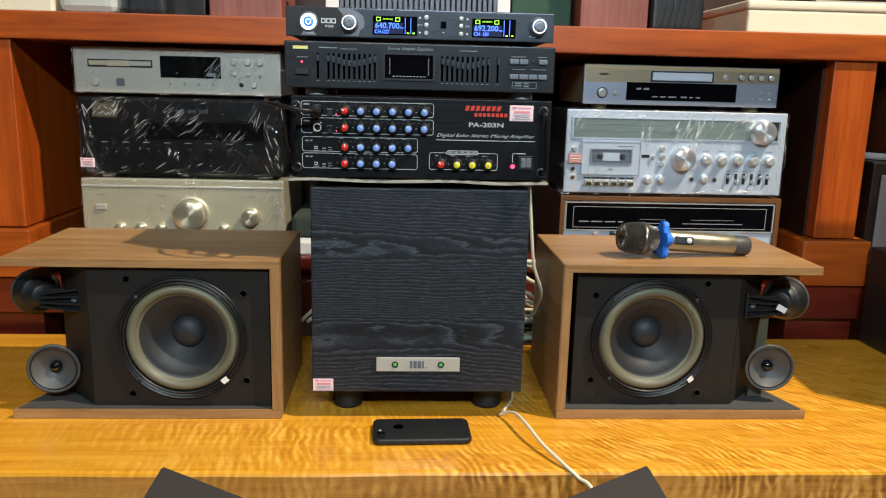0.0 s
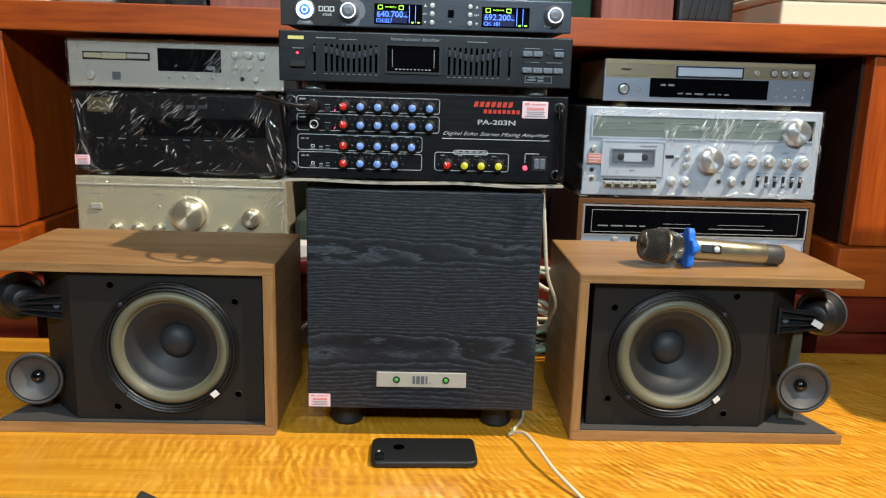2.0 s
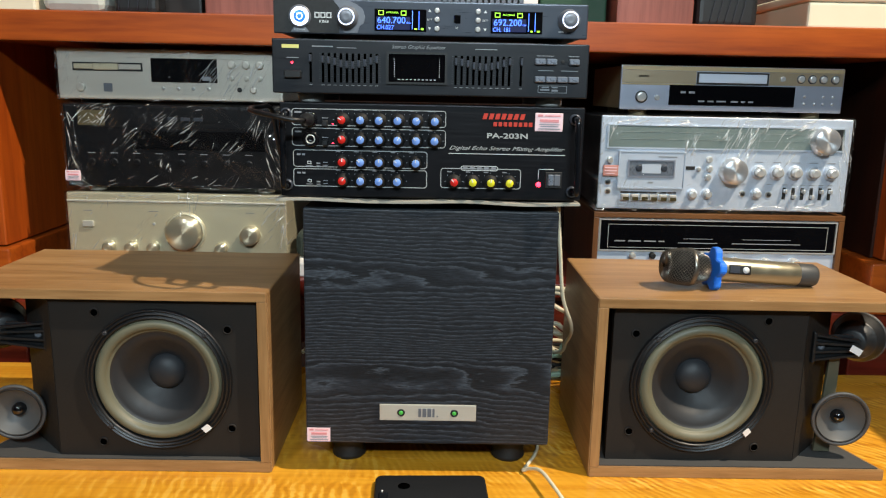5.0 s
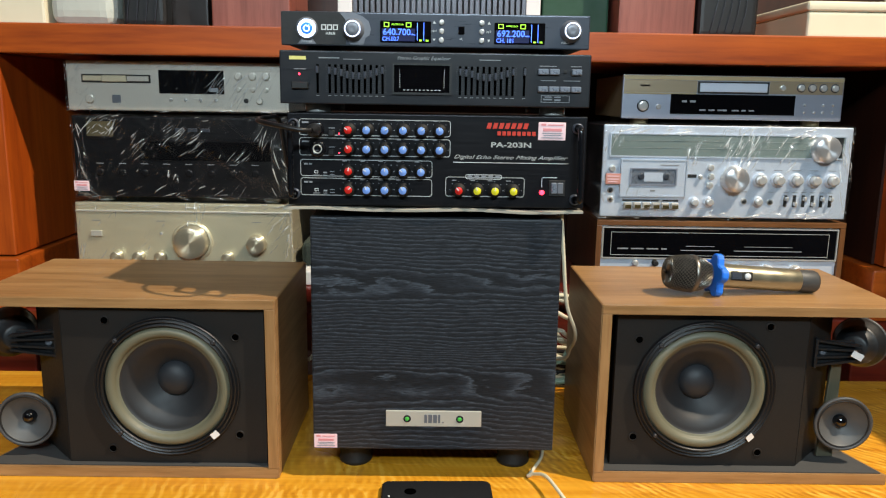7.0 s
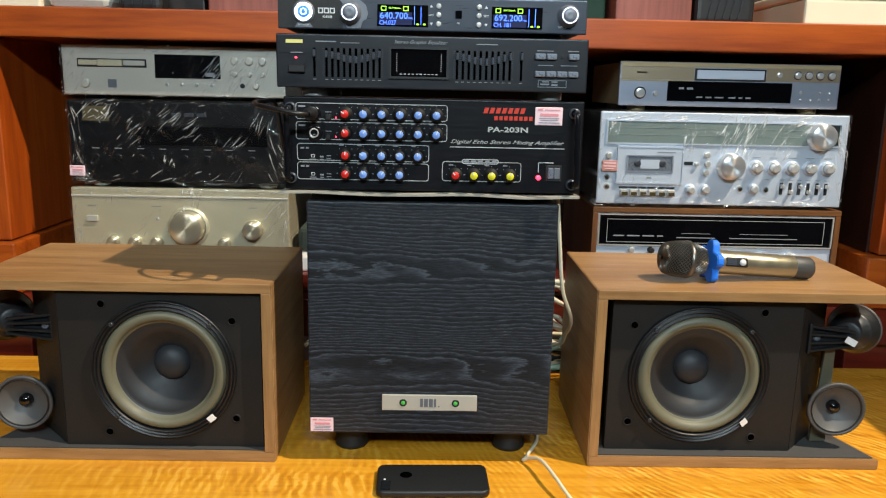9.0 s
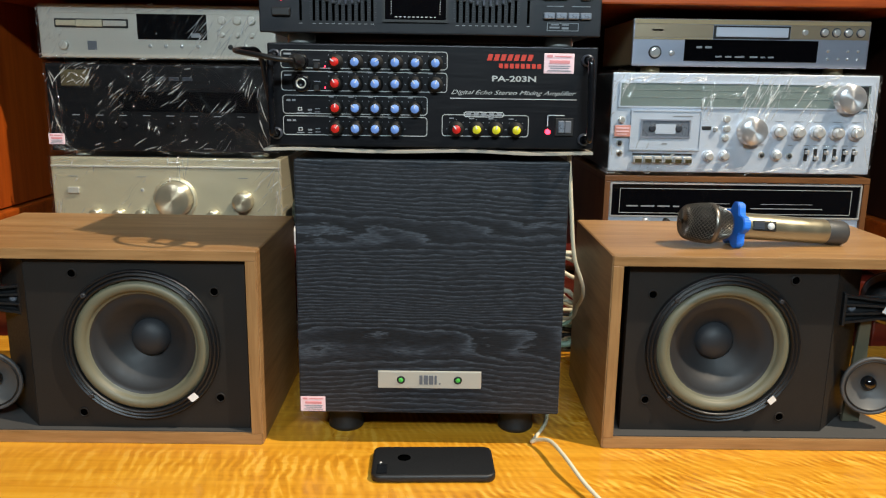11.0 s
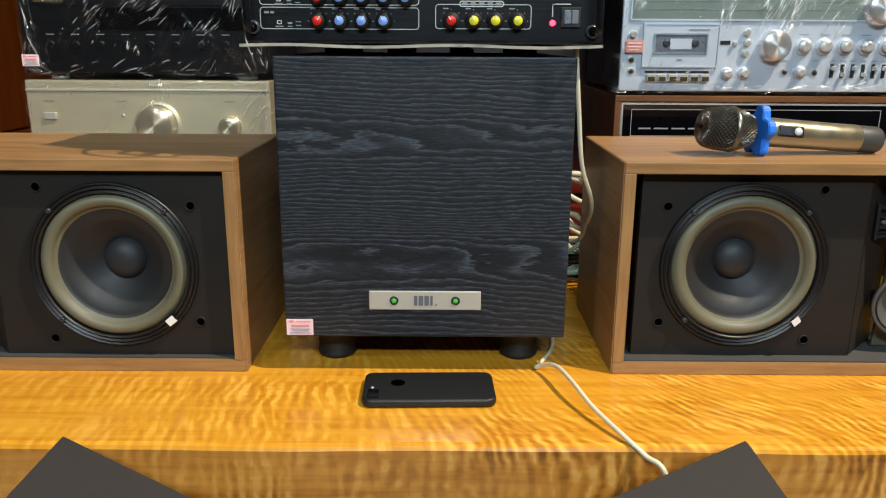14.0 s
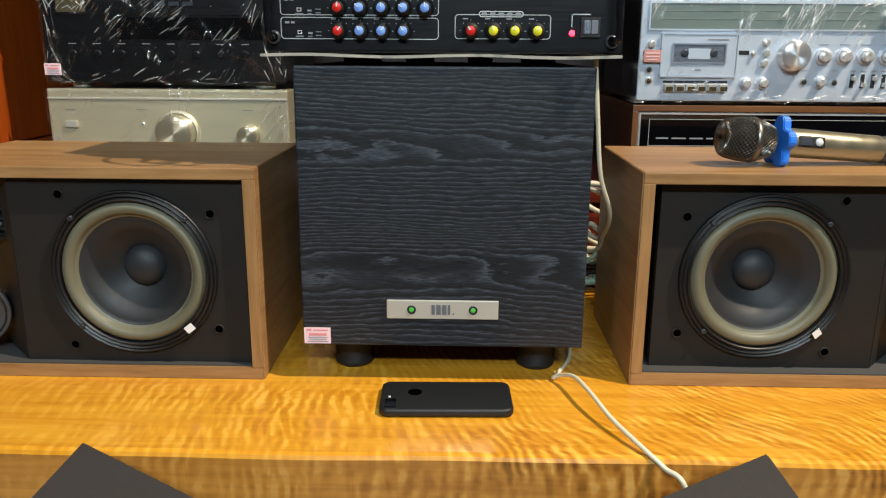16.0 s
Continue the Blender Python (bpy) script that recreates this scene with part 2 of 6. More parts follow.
M_GREYMETAL = plain("dark_grey_brushed_metal", "3f444e", 0.32, 0.35, 0.12, 400, 0.04, (0.04, 1, 1))
M_STEEL = plain("steel_grey_button", "7d8694", 0.3, 0.5, 0.08, 300, 0)
M_BANDGREY = plain("grey_print", "6d7078", 0.4, 0.3, 0.05, 200, 0)
M_CHAMP = plain("champagne_metal", "d6ccb0", 0.42, 0.6, 0.06, 500, 0.05, (0.03, 1, 1))
M_SILVERGOLD = brushed("pale_silver_metal", "c6c1b7", 0.38)
M_PLATE = brushed("warm_silver_plate", "c2bdb2", 0.35)
M_LETTER = plain("grey_lettering", "a6a9a8", 0.5, 0, 0.03, 100, 0)
M_SILVER = brushed("silver_metal", "ccd5e4", 0.36)
M_BLUESILVER = plain("cool_silver_metal", "a2a8b8", 0.38, 0.65, 0.06, 500, 0.04, (0.03, 1, 1))
M_WARMSILVER = plain("warm_silver_metal", "a4947c", 0.38, 0.65, 0.06, 500, 0.04, (0.03, 1, 1))
M_KEYWINDOW = plain("dark_olive_window", "3d3620", 0.25, 0, 0.1, 60, 0)
M_VOID = plain("dark_hole", "020202", 0.9, 0, 0.0, 50, 0, spec=0.0)
M_GOLDEDGE = brushed("gold_tinted_edge", "ac9a78", 0.4)
M_MODELPLATE = plain("dull_brass_plate", "5c543c", 0.4, 0.4, 0.3, 90, 0.05)
M_CHROME = plain("polished_metal", "e2e2e0", 0.2, 0.6, 0.04, 200, 0)
M_SPUN = spun("spun_champagne_metal", "dcd2b8")
M_SPUN_SILVER = spun("spun_silver_metal", "dcdee2")
M_GLASS = plain("smoked_display_glass", "08080b", 0.08, 0, 0.1, 60, 0, coat=0.5)
M_TUNER = plain("green_grey_tuner_glass", "83918f", 0.12, 0.2, 0.1, 60, 0, coat=0.5)
M_WHITE = plain("white_print", "c9cbcc", 0.5, 0, 0.03, 100, 0)
M_GREYPRINT = plain("dim_grey_print", "85888d", 0.5, 0, 0.03, 100, 0)
M_DIMPRINT = plain("faint_grey_print", "45484e", 0.5, 0, 0.03, 100, 0)
M_REDPRINT = plain("red_print", "b8301c", 0.5, 0, 0.05, 100, 0)
M_YELLOWPRINT = plain("pale_yellow_print", "d8cf7a", 0.5, 0, 0.05, 100, 0)
M_STICKRED = plain("faded_red_print", "d58a8e", 0.6, 0, 0.03, 100, 0)
M_STICKER = plain("pale_pink_paper", "e9c9cf", 0.6, 0, 0.05, 200, 0.03)
M_WHITEPAPER = plain("white_paper", "dcdcdc", 0.6, 0, 0.05, 200, 0.03)
M_REDKNOB = plain("red_plastic_cap", "c92018", 0.4, 0, 0.06, 200, 0)
M_BLUEKNOB = plain("pale_blue_plastic_cap", "6f93d8", 0.4, 0, 0.06, 200, 0)
M_YELKNOB = plain("yellow_plastic_cap", "d8cf28", 0.4, 0, 0.06, 200, 0)
M_SURROUND = plain("aged_foam_surround", "625f4d", 0.5, 0, 0.16, 90, 0.1)
M_STRUT = plain("olive_grey_plastic", "4a4738", 0.6, 0, 0.12, 90, 0.06)
M_SCREW = plain("dull_steel_screw", "35363a", 0.45, 0.4, 0.1, 200, 0)
M_LEDGE = plain("dusty_grey_lining", "3b3a39", 0.75, 0, 0.2, 60, 0.15)
M_TWEETRIM = plain("grey_moulded_rim", "424243", 0.5, 0, 0.08, 200, 0.04)
M_CONE = plain("dark_paper_cone", "222224", 0.56, 0, 0.15, 90, 0.1)
M_DUSTCAP = plain("dark_dust_cap", "26282c", 0.56, 0, 0.12, 120, 0.05)
M_TWEET = plain("grey_paper_cone", "4d4d4d", 0.55, 0, 0.1, 200, 0.08)
M_RUBBER = plain("black_rubber", "101011", 0.6, 0, 0.15, 200, 0.05)
M_CASE = plain("matt_black_phone_case", "121316", 0.5, 0, 0.1, 500, 0.1)
M_CABLE = plain("cream_cable_jacket", "cfc6ad", 0.45, 0, 0.06, 100, 0)
M_BLACKCABLE = plain("black_cable_jacket", "121214", 0.4, 0, 0.06, 100, 0)
M_CARD = plain("grey_cardboard", "9b968a", 0.8, 0, 0.12, 120, 0.2)
M_CREAMBOX = plain("cream_painted_box", "d9d2b8", 0.5, 0, 0.06, 30, 0.03)
M_DARKBOX = plain("dark_cabinet_lacquer", "1c1512", 0.4, 0, 0.2, 30, 0.05)
M_FRONTBOX = plain("dark_grey_textured_paint", "312d2c", 0.7, 0, 0.06, 500, 0.3)
M_BLUE = plain("blue_silicone", "1f6fd6", 0.45, 0, 0.06, 100, 0.02)
M_MICBODY = plain("champagne_grey_anodised", "a39c86", 0.34, 0.85, 0.02, 60, 0)
M_MESHDARK = plain("mic_foam_lining", "1a1a18", 0.8, 0, 0.1, 100, 0)
M_MESHWIRE = plain("bronze_grille_wire", "76716a", 0.34, 0.9, 0.06, 200, 0)
M_MICCAP = plain("dark_grey_plastic", "3a3a3a", 0.5, 0, 0.06, 200, 0.03)
M_FILM = wrap_film("clear_packing_film")
M_BLUEDIGIT = glow("blue_white_digits", "4d78ff", 2.2)
M_GREENGLOW = glow("green_yellow_indicator", "9be03a", 1.2)
M_REDLED = glow("red_led", "ff3048", 6.0)
M_WHITEGLOW = glow("white_ring_light", "cfe2ff", 4.0)
M_GREENLED = glow("green_led", "4aa844", 0.35)
M_WALL = plain("dark_painted_wall", "4a4438", 0.8, 0, 0.1, 12, 0.1)
M_FLOOR = plain("grey_floor_tile", "7a746a", 0.4, 0, 0.1, 10, 0.05)
M_CEIL = plain("white_ceiling_paint", "c8c6be", 0.8, 0, 0.05, 10, 0.05)


def bm_box(x0, x1, y0, y1, z0, z1, bevel=0.0, seg=2, bm=None):
    b = bmesh.new()
    bmesh.ops.create_cube(b, size=1)
    for v in b.verts:
        v.co = ((x0 + x1) / 2 + v.co.x * (x1 - x0), (y0 + y1) / 2 + v.co.y * (y1 - y0), (z0 + z1) / 2 + v.co.z * (z1 - z0))
    if bevel:
        bmesh.ops.bevel(b, geom=b.edges[:], offset=bevel, segments=seg, affect="EDGES", profile=0.6)
    return join(bm, b)


def join(bm, b):
    if bm is None:
        return b
    me = bpy.data.meshes.new("tmp")
    b.to_mesh(me)
    bm.from_mesh(me)
    bpy.data.meshes.remove(me)
    b.free()
    return bm


def bm_lathe(profile, n=32, axis="-Y", centre=(0, 0, 0), turn=None, bm=None):
    """profile: (radius, height along the axis)."""
    b = bmesh.new()
    rings = []
    for r, h in profile:
        if r < 1e-6:
            rings.append([b.verts.new((0, 0, h))])
        else:
            rings.append([b.verts.new((r * math.cos(2 * math.pi * i / n), r * math.sin(2 * math.pi * i / n), h)) for i in range(n)])
    for p, q in zip(rings, rings[1:]):
        for i in range(n):
            j = (i + 1) % n
            if len(p) == 1 and len(q) == 1:
                continue
            if len(p) == 1:
                b.faces.new((p[0], q[i], q[j]))
            elif len(q) == 1:
                b.faces.new((p[i], p[j], q[0]))
            else:
                b.faces.new((p[i], p[j], q[j], q[i]))
    bmesh.ops.recalc_face_normals(b, faces=b.faces[:])
    rot = {"-Y": Matrix.Rotation(radians(90), 4, "X"), "Z": Matrix(), "X": Matrix.Rotation(radians(90), 4, "Y")}[axis]
    if turn is not None:
        rot = turn
    b.transform(Matrix.Translation(centre) @ rot)
    for f in b.faces:
        f.smooth = True
    return join(bm, b)


def bm_prism(poly, z0, z1, bevel=0.0):
    b = bmesh.new()
    lo = [b.verts.new((x, y, z0)) for x, y in poly]
    hi = [b.verts.new((x, y, z1)) for x, y in poly]
    b.faces.new(lo), b.faces.new(hi)
    for i in range(len(poly)):
        j = (i + 1) % len(poly)
        b.faces.new((lo[i], lo[j], hi[j], hi[i]))
    bmesh.ops.recalc_face_normals(b, faces=b.faces[:])
    if bevel:
        bmesh.ops.bevel(b, geom=b.edges[:], offset=bevel, segments=2, affect="EDGES")
    return b


def bm_holed(x0, x1, z0, z1, cx, cz, r, y0, y1, n=64):
    """An upright board with a round hole through it."""
    b = bmesh.new()
    rings = []
    for y in (y0, y1):
        hole, rim = [], []
        for i in range(n):
            c, q = math.cos(2 * math.pi * i / n), math.sin(2 * math.pi * i / n)
            k = min(((x1 if c > 0 else x0) - cx) / c if abs(c) > 1e-6 else 9, ((z1 if q > 0 else z0) - cz) / q if abs(q) > 1e-6 else 9)
            hole.append(b.verts.new((cx + r * c, y, cz + r * q)))
            rim.append([cx + k * c, cz + k * q])
        for px, pz in ((x0, z0), (x0, z1), (x1, z0), (x1, z1)):
            i = min(range(n), key=lambda j: (rim[j][0] - px) ** 2 + (rim[j][1] - pz) ** 2)
            rim[i] = [px, pz]
        rings.append((hole, [b.verts.new((a, y, c)) for a, c in rim]))
    for i in range(n):
        j = (i + 1) % n
        (h0, r0), (h1, r1) = rings
        b.faces.new((h0[i], h0[j], r0[j], r0[i])), b.faces.new((h1[i], h1[j], r1[j], r1[i]))
        b.faces.new((h0[i], h0[j], h1[j], h1[i])), b.faces.new((r0[i], r0[j], r1[j], r1[i]))
    bmesh.ops.recalc_face_normals(b, faces=b.faces[:])
    return b


def bm_rounded(hx, hy, z0, z1, r, edge):
    """A flat box with round corners and a soft rim, as stacked outlines."""
    b = bmesh.new()
    rows = []
    steps = [(edge, z0), (edge * 0.3, z0 + edge * 0.3), (0, z0 + edge), (0, z1 - edge), (edge * 0.3, z1 - edge * 0.3), (edge, z1)]
    for inset, z in steps:
        row = []
        for sx, sy, a0 in ((1, 1, 0), (-1, 1, 90), (-1, -1, 180), (1, -1, 270)):
            for k in range(7):
                a = radians(a0 + 15 * k)
                rr = r - inset
                row.append(b.verts.new((sx * (hx - r) + rr * math.cos(a), sy * (hy - r) + rr * math.sin(a), z)))
        rows.append(row)
    for p, q in zip(rows, rows[1:]):
        for i in range(len(p)):
            j = (i + 1) % len(p)
            b.faces.new((p[i], p[j], q[j], q[i])).smooth = True
    b.faces.new(rows[0]), b.faces.new(rows[-1])
    bmesh.ops.recalc_face_normals(b, faces=b.faces[:])
    return b


def smooth_path(points, steps=10):
    pts = [Vector(p) for p in points]
    pts = [pts[0] * 2 - pts[1]] + pts + [pts[-1] * 2 - pts[-2]]
    out = []
    for a, b, c, d in zip(pts, pts[1:], pts[2:], pts[3:]):
        for i in range(steps):
            t = i / steps
            out.append(0.5 * (2 * b + (c - a) * t + (2 * a - 5 * b + 4 * c - d) * t * t + (3 * b - a - 3 * c + d) * t ** 3))
    return out + [pts[-2]]


def bm_tube(points, r, n=8, steps=10, bm=None):
    b = bmesh.new()
    path = smooth_path(points, steps)
    up = Vector((0.31, 0.2, 0.93))
    rings = []
    for i, p in enumerate(path):
        t = (path[min(i + 1, len(path) - 1)] - path[max(i - 1, 0)]).normalized()
        u = (up - t * up.dot(t)).normalized()
        up = u
        w = t.cross(u)
        rings.append([b.verts.new(p + (u * math.cos(2 * math.pi * k / n) + w * math.sin(2 * math.pi * k / n)) * r) for k in range(n)])
    for p, q in zip(rings, rings[1:]):
        for k in range(n):
            b.faces.new((p[k], p[(k + 1) % n], q[(k + 1) % n], q[k])).smooth = True
    b.faces.new(rings[0]), b.faces.new(rings[-1])
    bmesh.ops.recalc_face_normals(b, faces=b.faces[:])
    return join(bm, b)


def bm_frame(x0, x1, z0, z1, w, y0, y1, bm=None):
    """A thin upright rectangle outline."""
    for a in ((x0, x1, z0, z0 + w), (x0, x1, z1 - w, z1), (x0, x0 + w, z0 + w, z1 - w), (x1 - w, x1, z0 + w, z1 - w)):
        bm = bm_box(a[0], a[1], y0, y1, a[2], a[3], bm=bm)
    return bm


def bm_round_frame(x0, x1, z0, z1, w, r, y0, y1):
    """A thin upright outline with round corners."""
    b = bmesh.new()
    loops = []
    for inset, y in ((0, y1), (0, y0), (w, y0), (w, y1)):
        row = []
        for cx, cz, a0 in ((x1 - r, z1 - r, 0), (x0 + r, z1 - r, 90), (x0 + r, z0 + r, 180), (x1 - r, z0 + r, 270)):
            for k in range(6):
                a = radians(a0 + 18 * k)
                row.append(b.verts.new((cx + (r - inset) * math.cos(a), y, cz + (r - inset) * math.sin(a))))
        loops.append(row)
    for p, q in zip(loops, loops[1:]):
        for i in range(len(p)):
            j = (i + 1) % len(p)
            b.faces.new((p[i], p[j], q[j], q[i]))
    bmesh.ops.recalc_face_normals(b, faces=b.faces[:])
    return b


def thing(name, loc, label, category, group="", rz=0.0, kind=""):
    e = new(name)
    e.empty_display_size = 0.05
    e.matrix_world = pose(*loc, 0, 0, rz)
    return tagged(e, label, category, group, kind)


def as_mesh(name, bm, material):
    me = bpy.data.meshes.new(name)
    bm.to_mesh(me)
    bm.free()
    me.materials.append(material)
    return me


def part(name, bm, material, parent, label="", loc=(0, 0, 0)):
    me = bm if isinstance(bm, bpy.types.Mesh) else as_mesh(name, bm, material)
    ob = new(name, me)
    ob.parent = parent
    ob.location = loc
    if label:
        tagged(ob, label)
    return ob


def solid(name, bm, material, label, category, group="", kind=""):
    ob = new(name, as_mesh(name, bm, material))
    return tagged(ob, label, category, group, kind)


def lettering(text, x0, x1, z0, z1, y, material, parent, label="", shear=0.0, name="lettering", weight=0.0):
    """Built-in font, fitted to the rectangle x0..x1, z0..z1 on a face that looks towards -y."""
    cu = bpy.data.curves.new("text", "FONT")
    cu.body, cu.extrude, cu.shear, cu.resolution_u, cu.offset = text, 0.02, shear, 3, weight
    tmp = bpy.data.objects.new("text", cu)
    scene.collection.objects.link(tmp)
    bpy.context.view_layer.update()
    me = bpy.data.meshes.new_from_object(tmp.evaluated_get(bpy.context.evaluated_depsgraph_get()))
    bpy.data.objects.remove(tmp)
    co = np.zeros(len(me.vertices) * 3)
    me.vertices.foreach_get("co", co)
    co = co.reshape(-1, 3)
    lo, hi = co.min(0), co.max(0)
    n = (co - lo) / np.maximum(hi - lo, 1e-9)
    res = np.stack([x0 + n[:, 0] * (x1 - x0), y + 0.0004 - n[:, 2] * 0.0008, z0 + n[:, 1] * (z1 - z0)], 1)
    me.vertices.foreach_set("co", res.ravel())
    me.materials.clear()
    me.materials.append(material)
    ob = new(name, me)
    ob.parent = parent
    if label:
        tagged(ob, label)
    return ob


def bars(parent, rects, y, material, name="print_bar", label=""):
    for x0, x1, z0, z1 in rects:
        part(name, bm_box(x0, x1, y - 0.0006, y + 0.0004, z0, z1), material, parent, label)


# ---------------------------------------------------------------- setting
def setting():
    solid("floor", bm_box(-3.0, 3.0, -3.0, 2.7, -0.1, 0.0), M_FLOOR, "grey tiled shop floor", "floor", kind="structure")
    solid("ceiling", bm_box(-3.0, 3.0, -3.0, 2.7, 4.5, 4.6), M_CEIL, "plain white painted ceiling", "ceiling", kind="structure")
    solid("wall_north", bm_box(-3.0, 3.0, 2.6, 2.7, 0.0, 4.5), M_WALL, "dark plain wall behind the shelves", "wall", kind="structure")
    solid("wall_south", bm_box(-3.0, 3.0, -3.1, -3.0, 0.0, 4.5), M_WALL, "dark plain wall", "wall", kind="structure")
    solid("wall_west", bm_box(-3.1, -3.0, -3.0, 2.6, 0.0, 4.5), M_WALL, "dark plain wall", "wall", kind="structure")
    solid("wall_east", bm_box(3.0, 3.1, -3.0, 2.6, 0.0, 4.5), M_WALL, "dark plain wall", "wall", kind="structure")


TOP = 0.744


def bm_slab(x0, x1, y0, y1, z0, z1):
    """A thick plank with a rounded, slightly wavy front edge."""
    b = bmesh.new()
    prof = [(y1, z0), (y0 + 0.012, z0), (y0 + 0.003, z0 + 0.008), (y0, z0 + 0.02), (y0, z1 - 0.006), (y0 + 0.002, z1 - 0.002), (y0 + 0.007, z1), (y1, z1)]
    n = 90
    rows = []
    for i in range(n + 1):
        x = x0 + (x1 - x0) * i / n
        w = 0.0015 * math.sin(x * 9) + 0.001 * math.sin(x * 23 + 1)
        rows.append([b.verts.new((x, y + (w if k not in (0, 7) else 0), z)) for k, (y, z) in enumerate(prof)])
    for p, q in zip(rows, rows[1:]):
        for k in range(len(prof)):
            j = (k + 1) % len(prof)
            b.faces.new((p[k], p[j], q[j], q[k]))
    b.faces.new(rows[0]), b.faces.new(rows[-1])
    bmesh.ops.recalc_face_normals(b, faces=b.faces[:])
    return b


def table():
    t = thing("display_table", (0, 0, 0), "long display table of golden curly varnished wood", "table")
    top = part("tabletop", bm_slab(-1.6, 1.6, 1.018, 1.635, TOP - 0.085, TOP), M_TABLE, t)
    # the front face has browner, less glossy tones than the top
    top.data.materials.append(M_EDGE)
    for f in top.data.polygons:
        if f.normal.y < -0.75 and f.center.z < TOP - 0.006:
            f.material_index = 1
    part("apron", bm_box(-1.5, 1.5, 1.075, 1.1, 0.52, TOP - 0.085, 0.003), M_RED, t, "dark red wooden apron")
    for x in (-1.5, 1.43):
        for y in (1.105, 1.53):
            part("leg", bm_box(x, x + 0.07, y, y + 0.07, 0, TOP - 0.085, 0.004), M_RED, t)


SHELF_Z0, SHELF_Z1 = 1.3665, 1.422
LOW = 0.915


def shelf_unit():
    u = thing("wall_shelf_unit", (0, 0, 0), "orange-brown wooden wall shelf unit with red lower rail", "shelf")
    part("upper_shelf", bm_box(-1.6, 1.6, 1.655, 2.2, SHELF_Z0, SHELF_Z1, 0.003), M_SHELF, u)
    part("lower_shelf", bm_box(-1.6, 1.6, 1.67, 2.2, LOW - 0.03, LOW, 0.003), M_RED, u)
    part("back_panel", bm_box(-1.6, 1.6, 2.2, 2.22, 0.0, 2.4), M_DARKINNER, u, "dark back panel")
    for x0, x1, lap in ((-0.91, -0.8035, 0.014), (0.934, 1.03, 0.03)):
        part("upright", bm_box(x0, x1, 1.665, 2.2, 0.975, SHELF_Z0, 0.003), M_POST, u)
        part("plinth_block", bm_box(x0 - 0.03, x1 + lap, 1.645, 2.2, 0.868, 0.972, 0.004), M_SHELF, u)
    # dark sheet standing in for the shade on the right-hand inner side
    part("side_shade_sheet", bm_box(0.9275, 0.9335, 1.7, 2.198, 0.974, SHELF_Z0 - 0.001), M_DARKINNER, u, "dark sheet for the shade on the inner side")
    part("rail", bm_box(-1.6, 1.11, 1.66, 1.72, 0.785, 0.866, 0.004), M_RED, u, "dark red wooden rail")
    for x in (-0.95, -0.1, 0.9):
        part("leg", bm_box(x, x + 0.16, 1.68, 1.76, 0.0, 0.783, 0.004), M_RED, u)
    part("lower_panel", bm_box(-1.6, 1.6, 1.9, 1.92, 0.0, LOW - 0.032), M_RED, u)


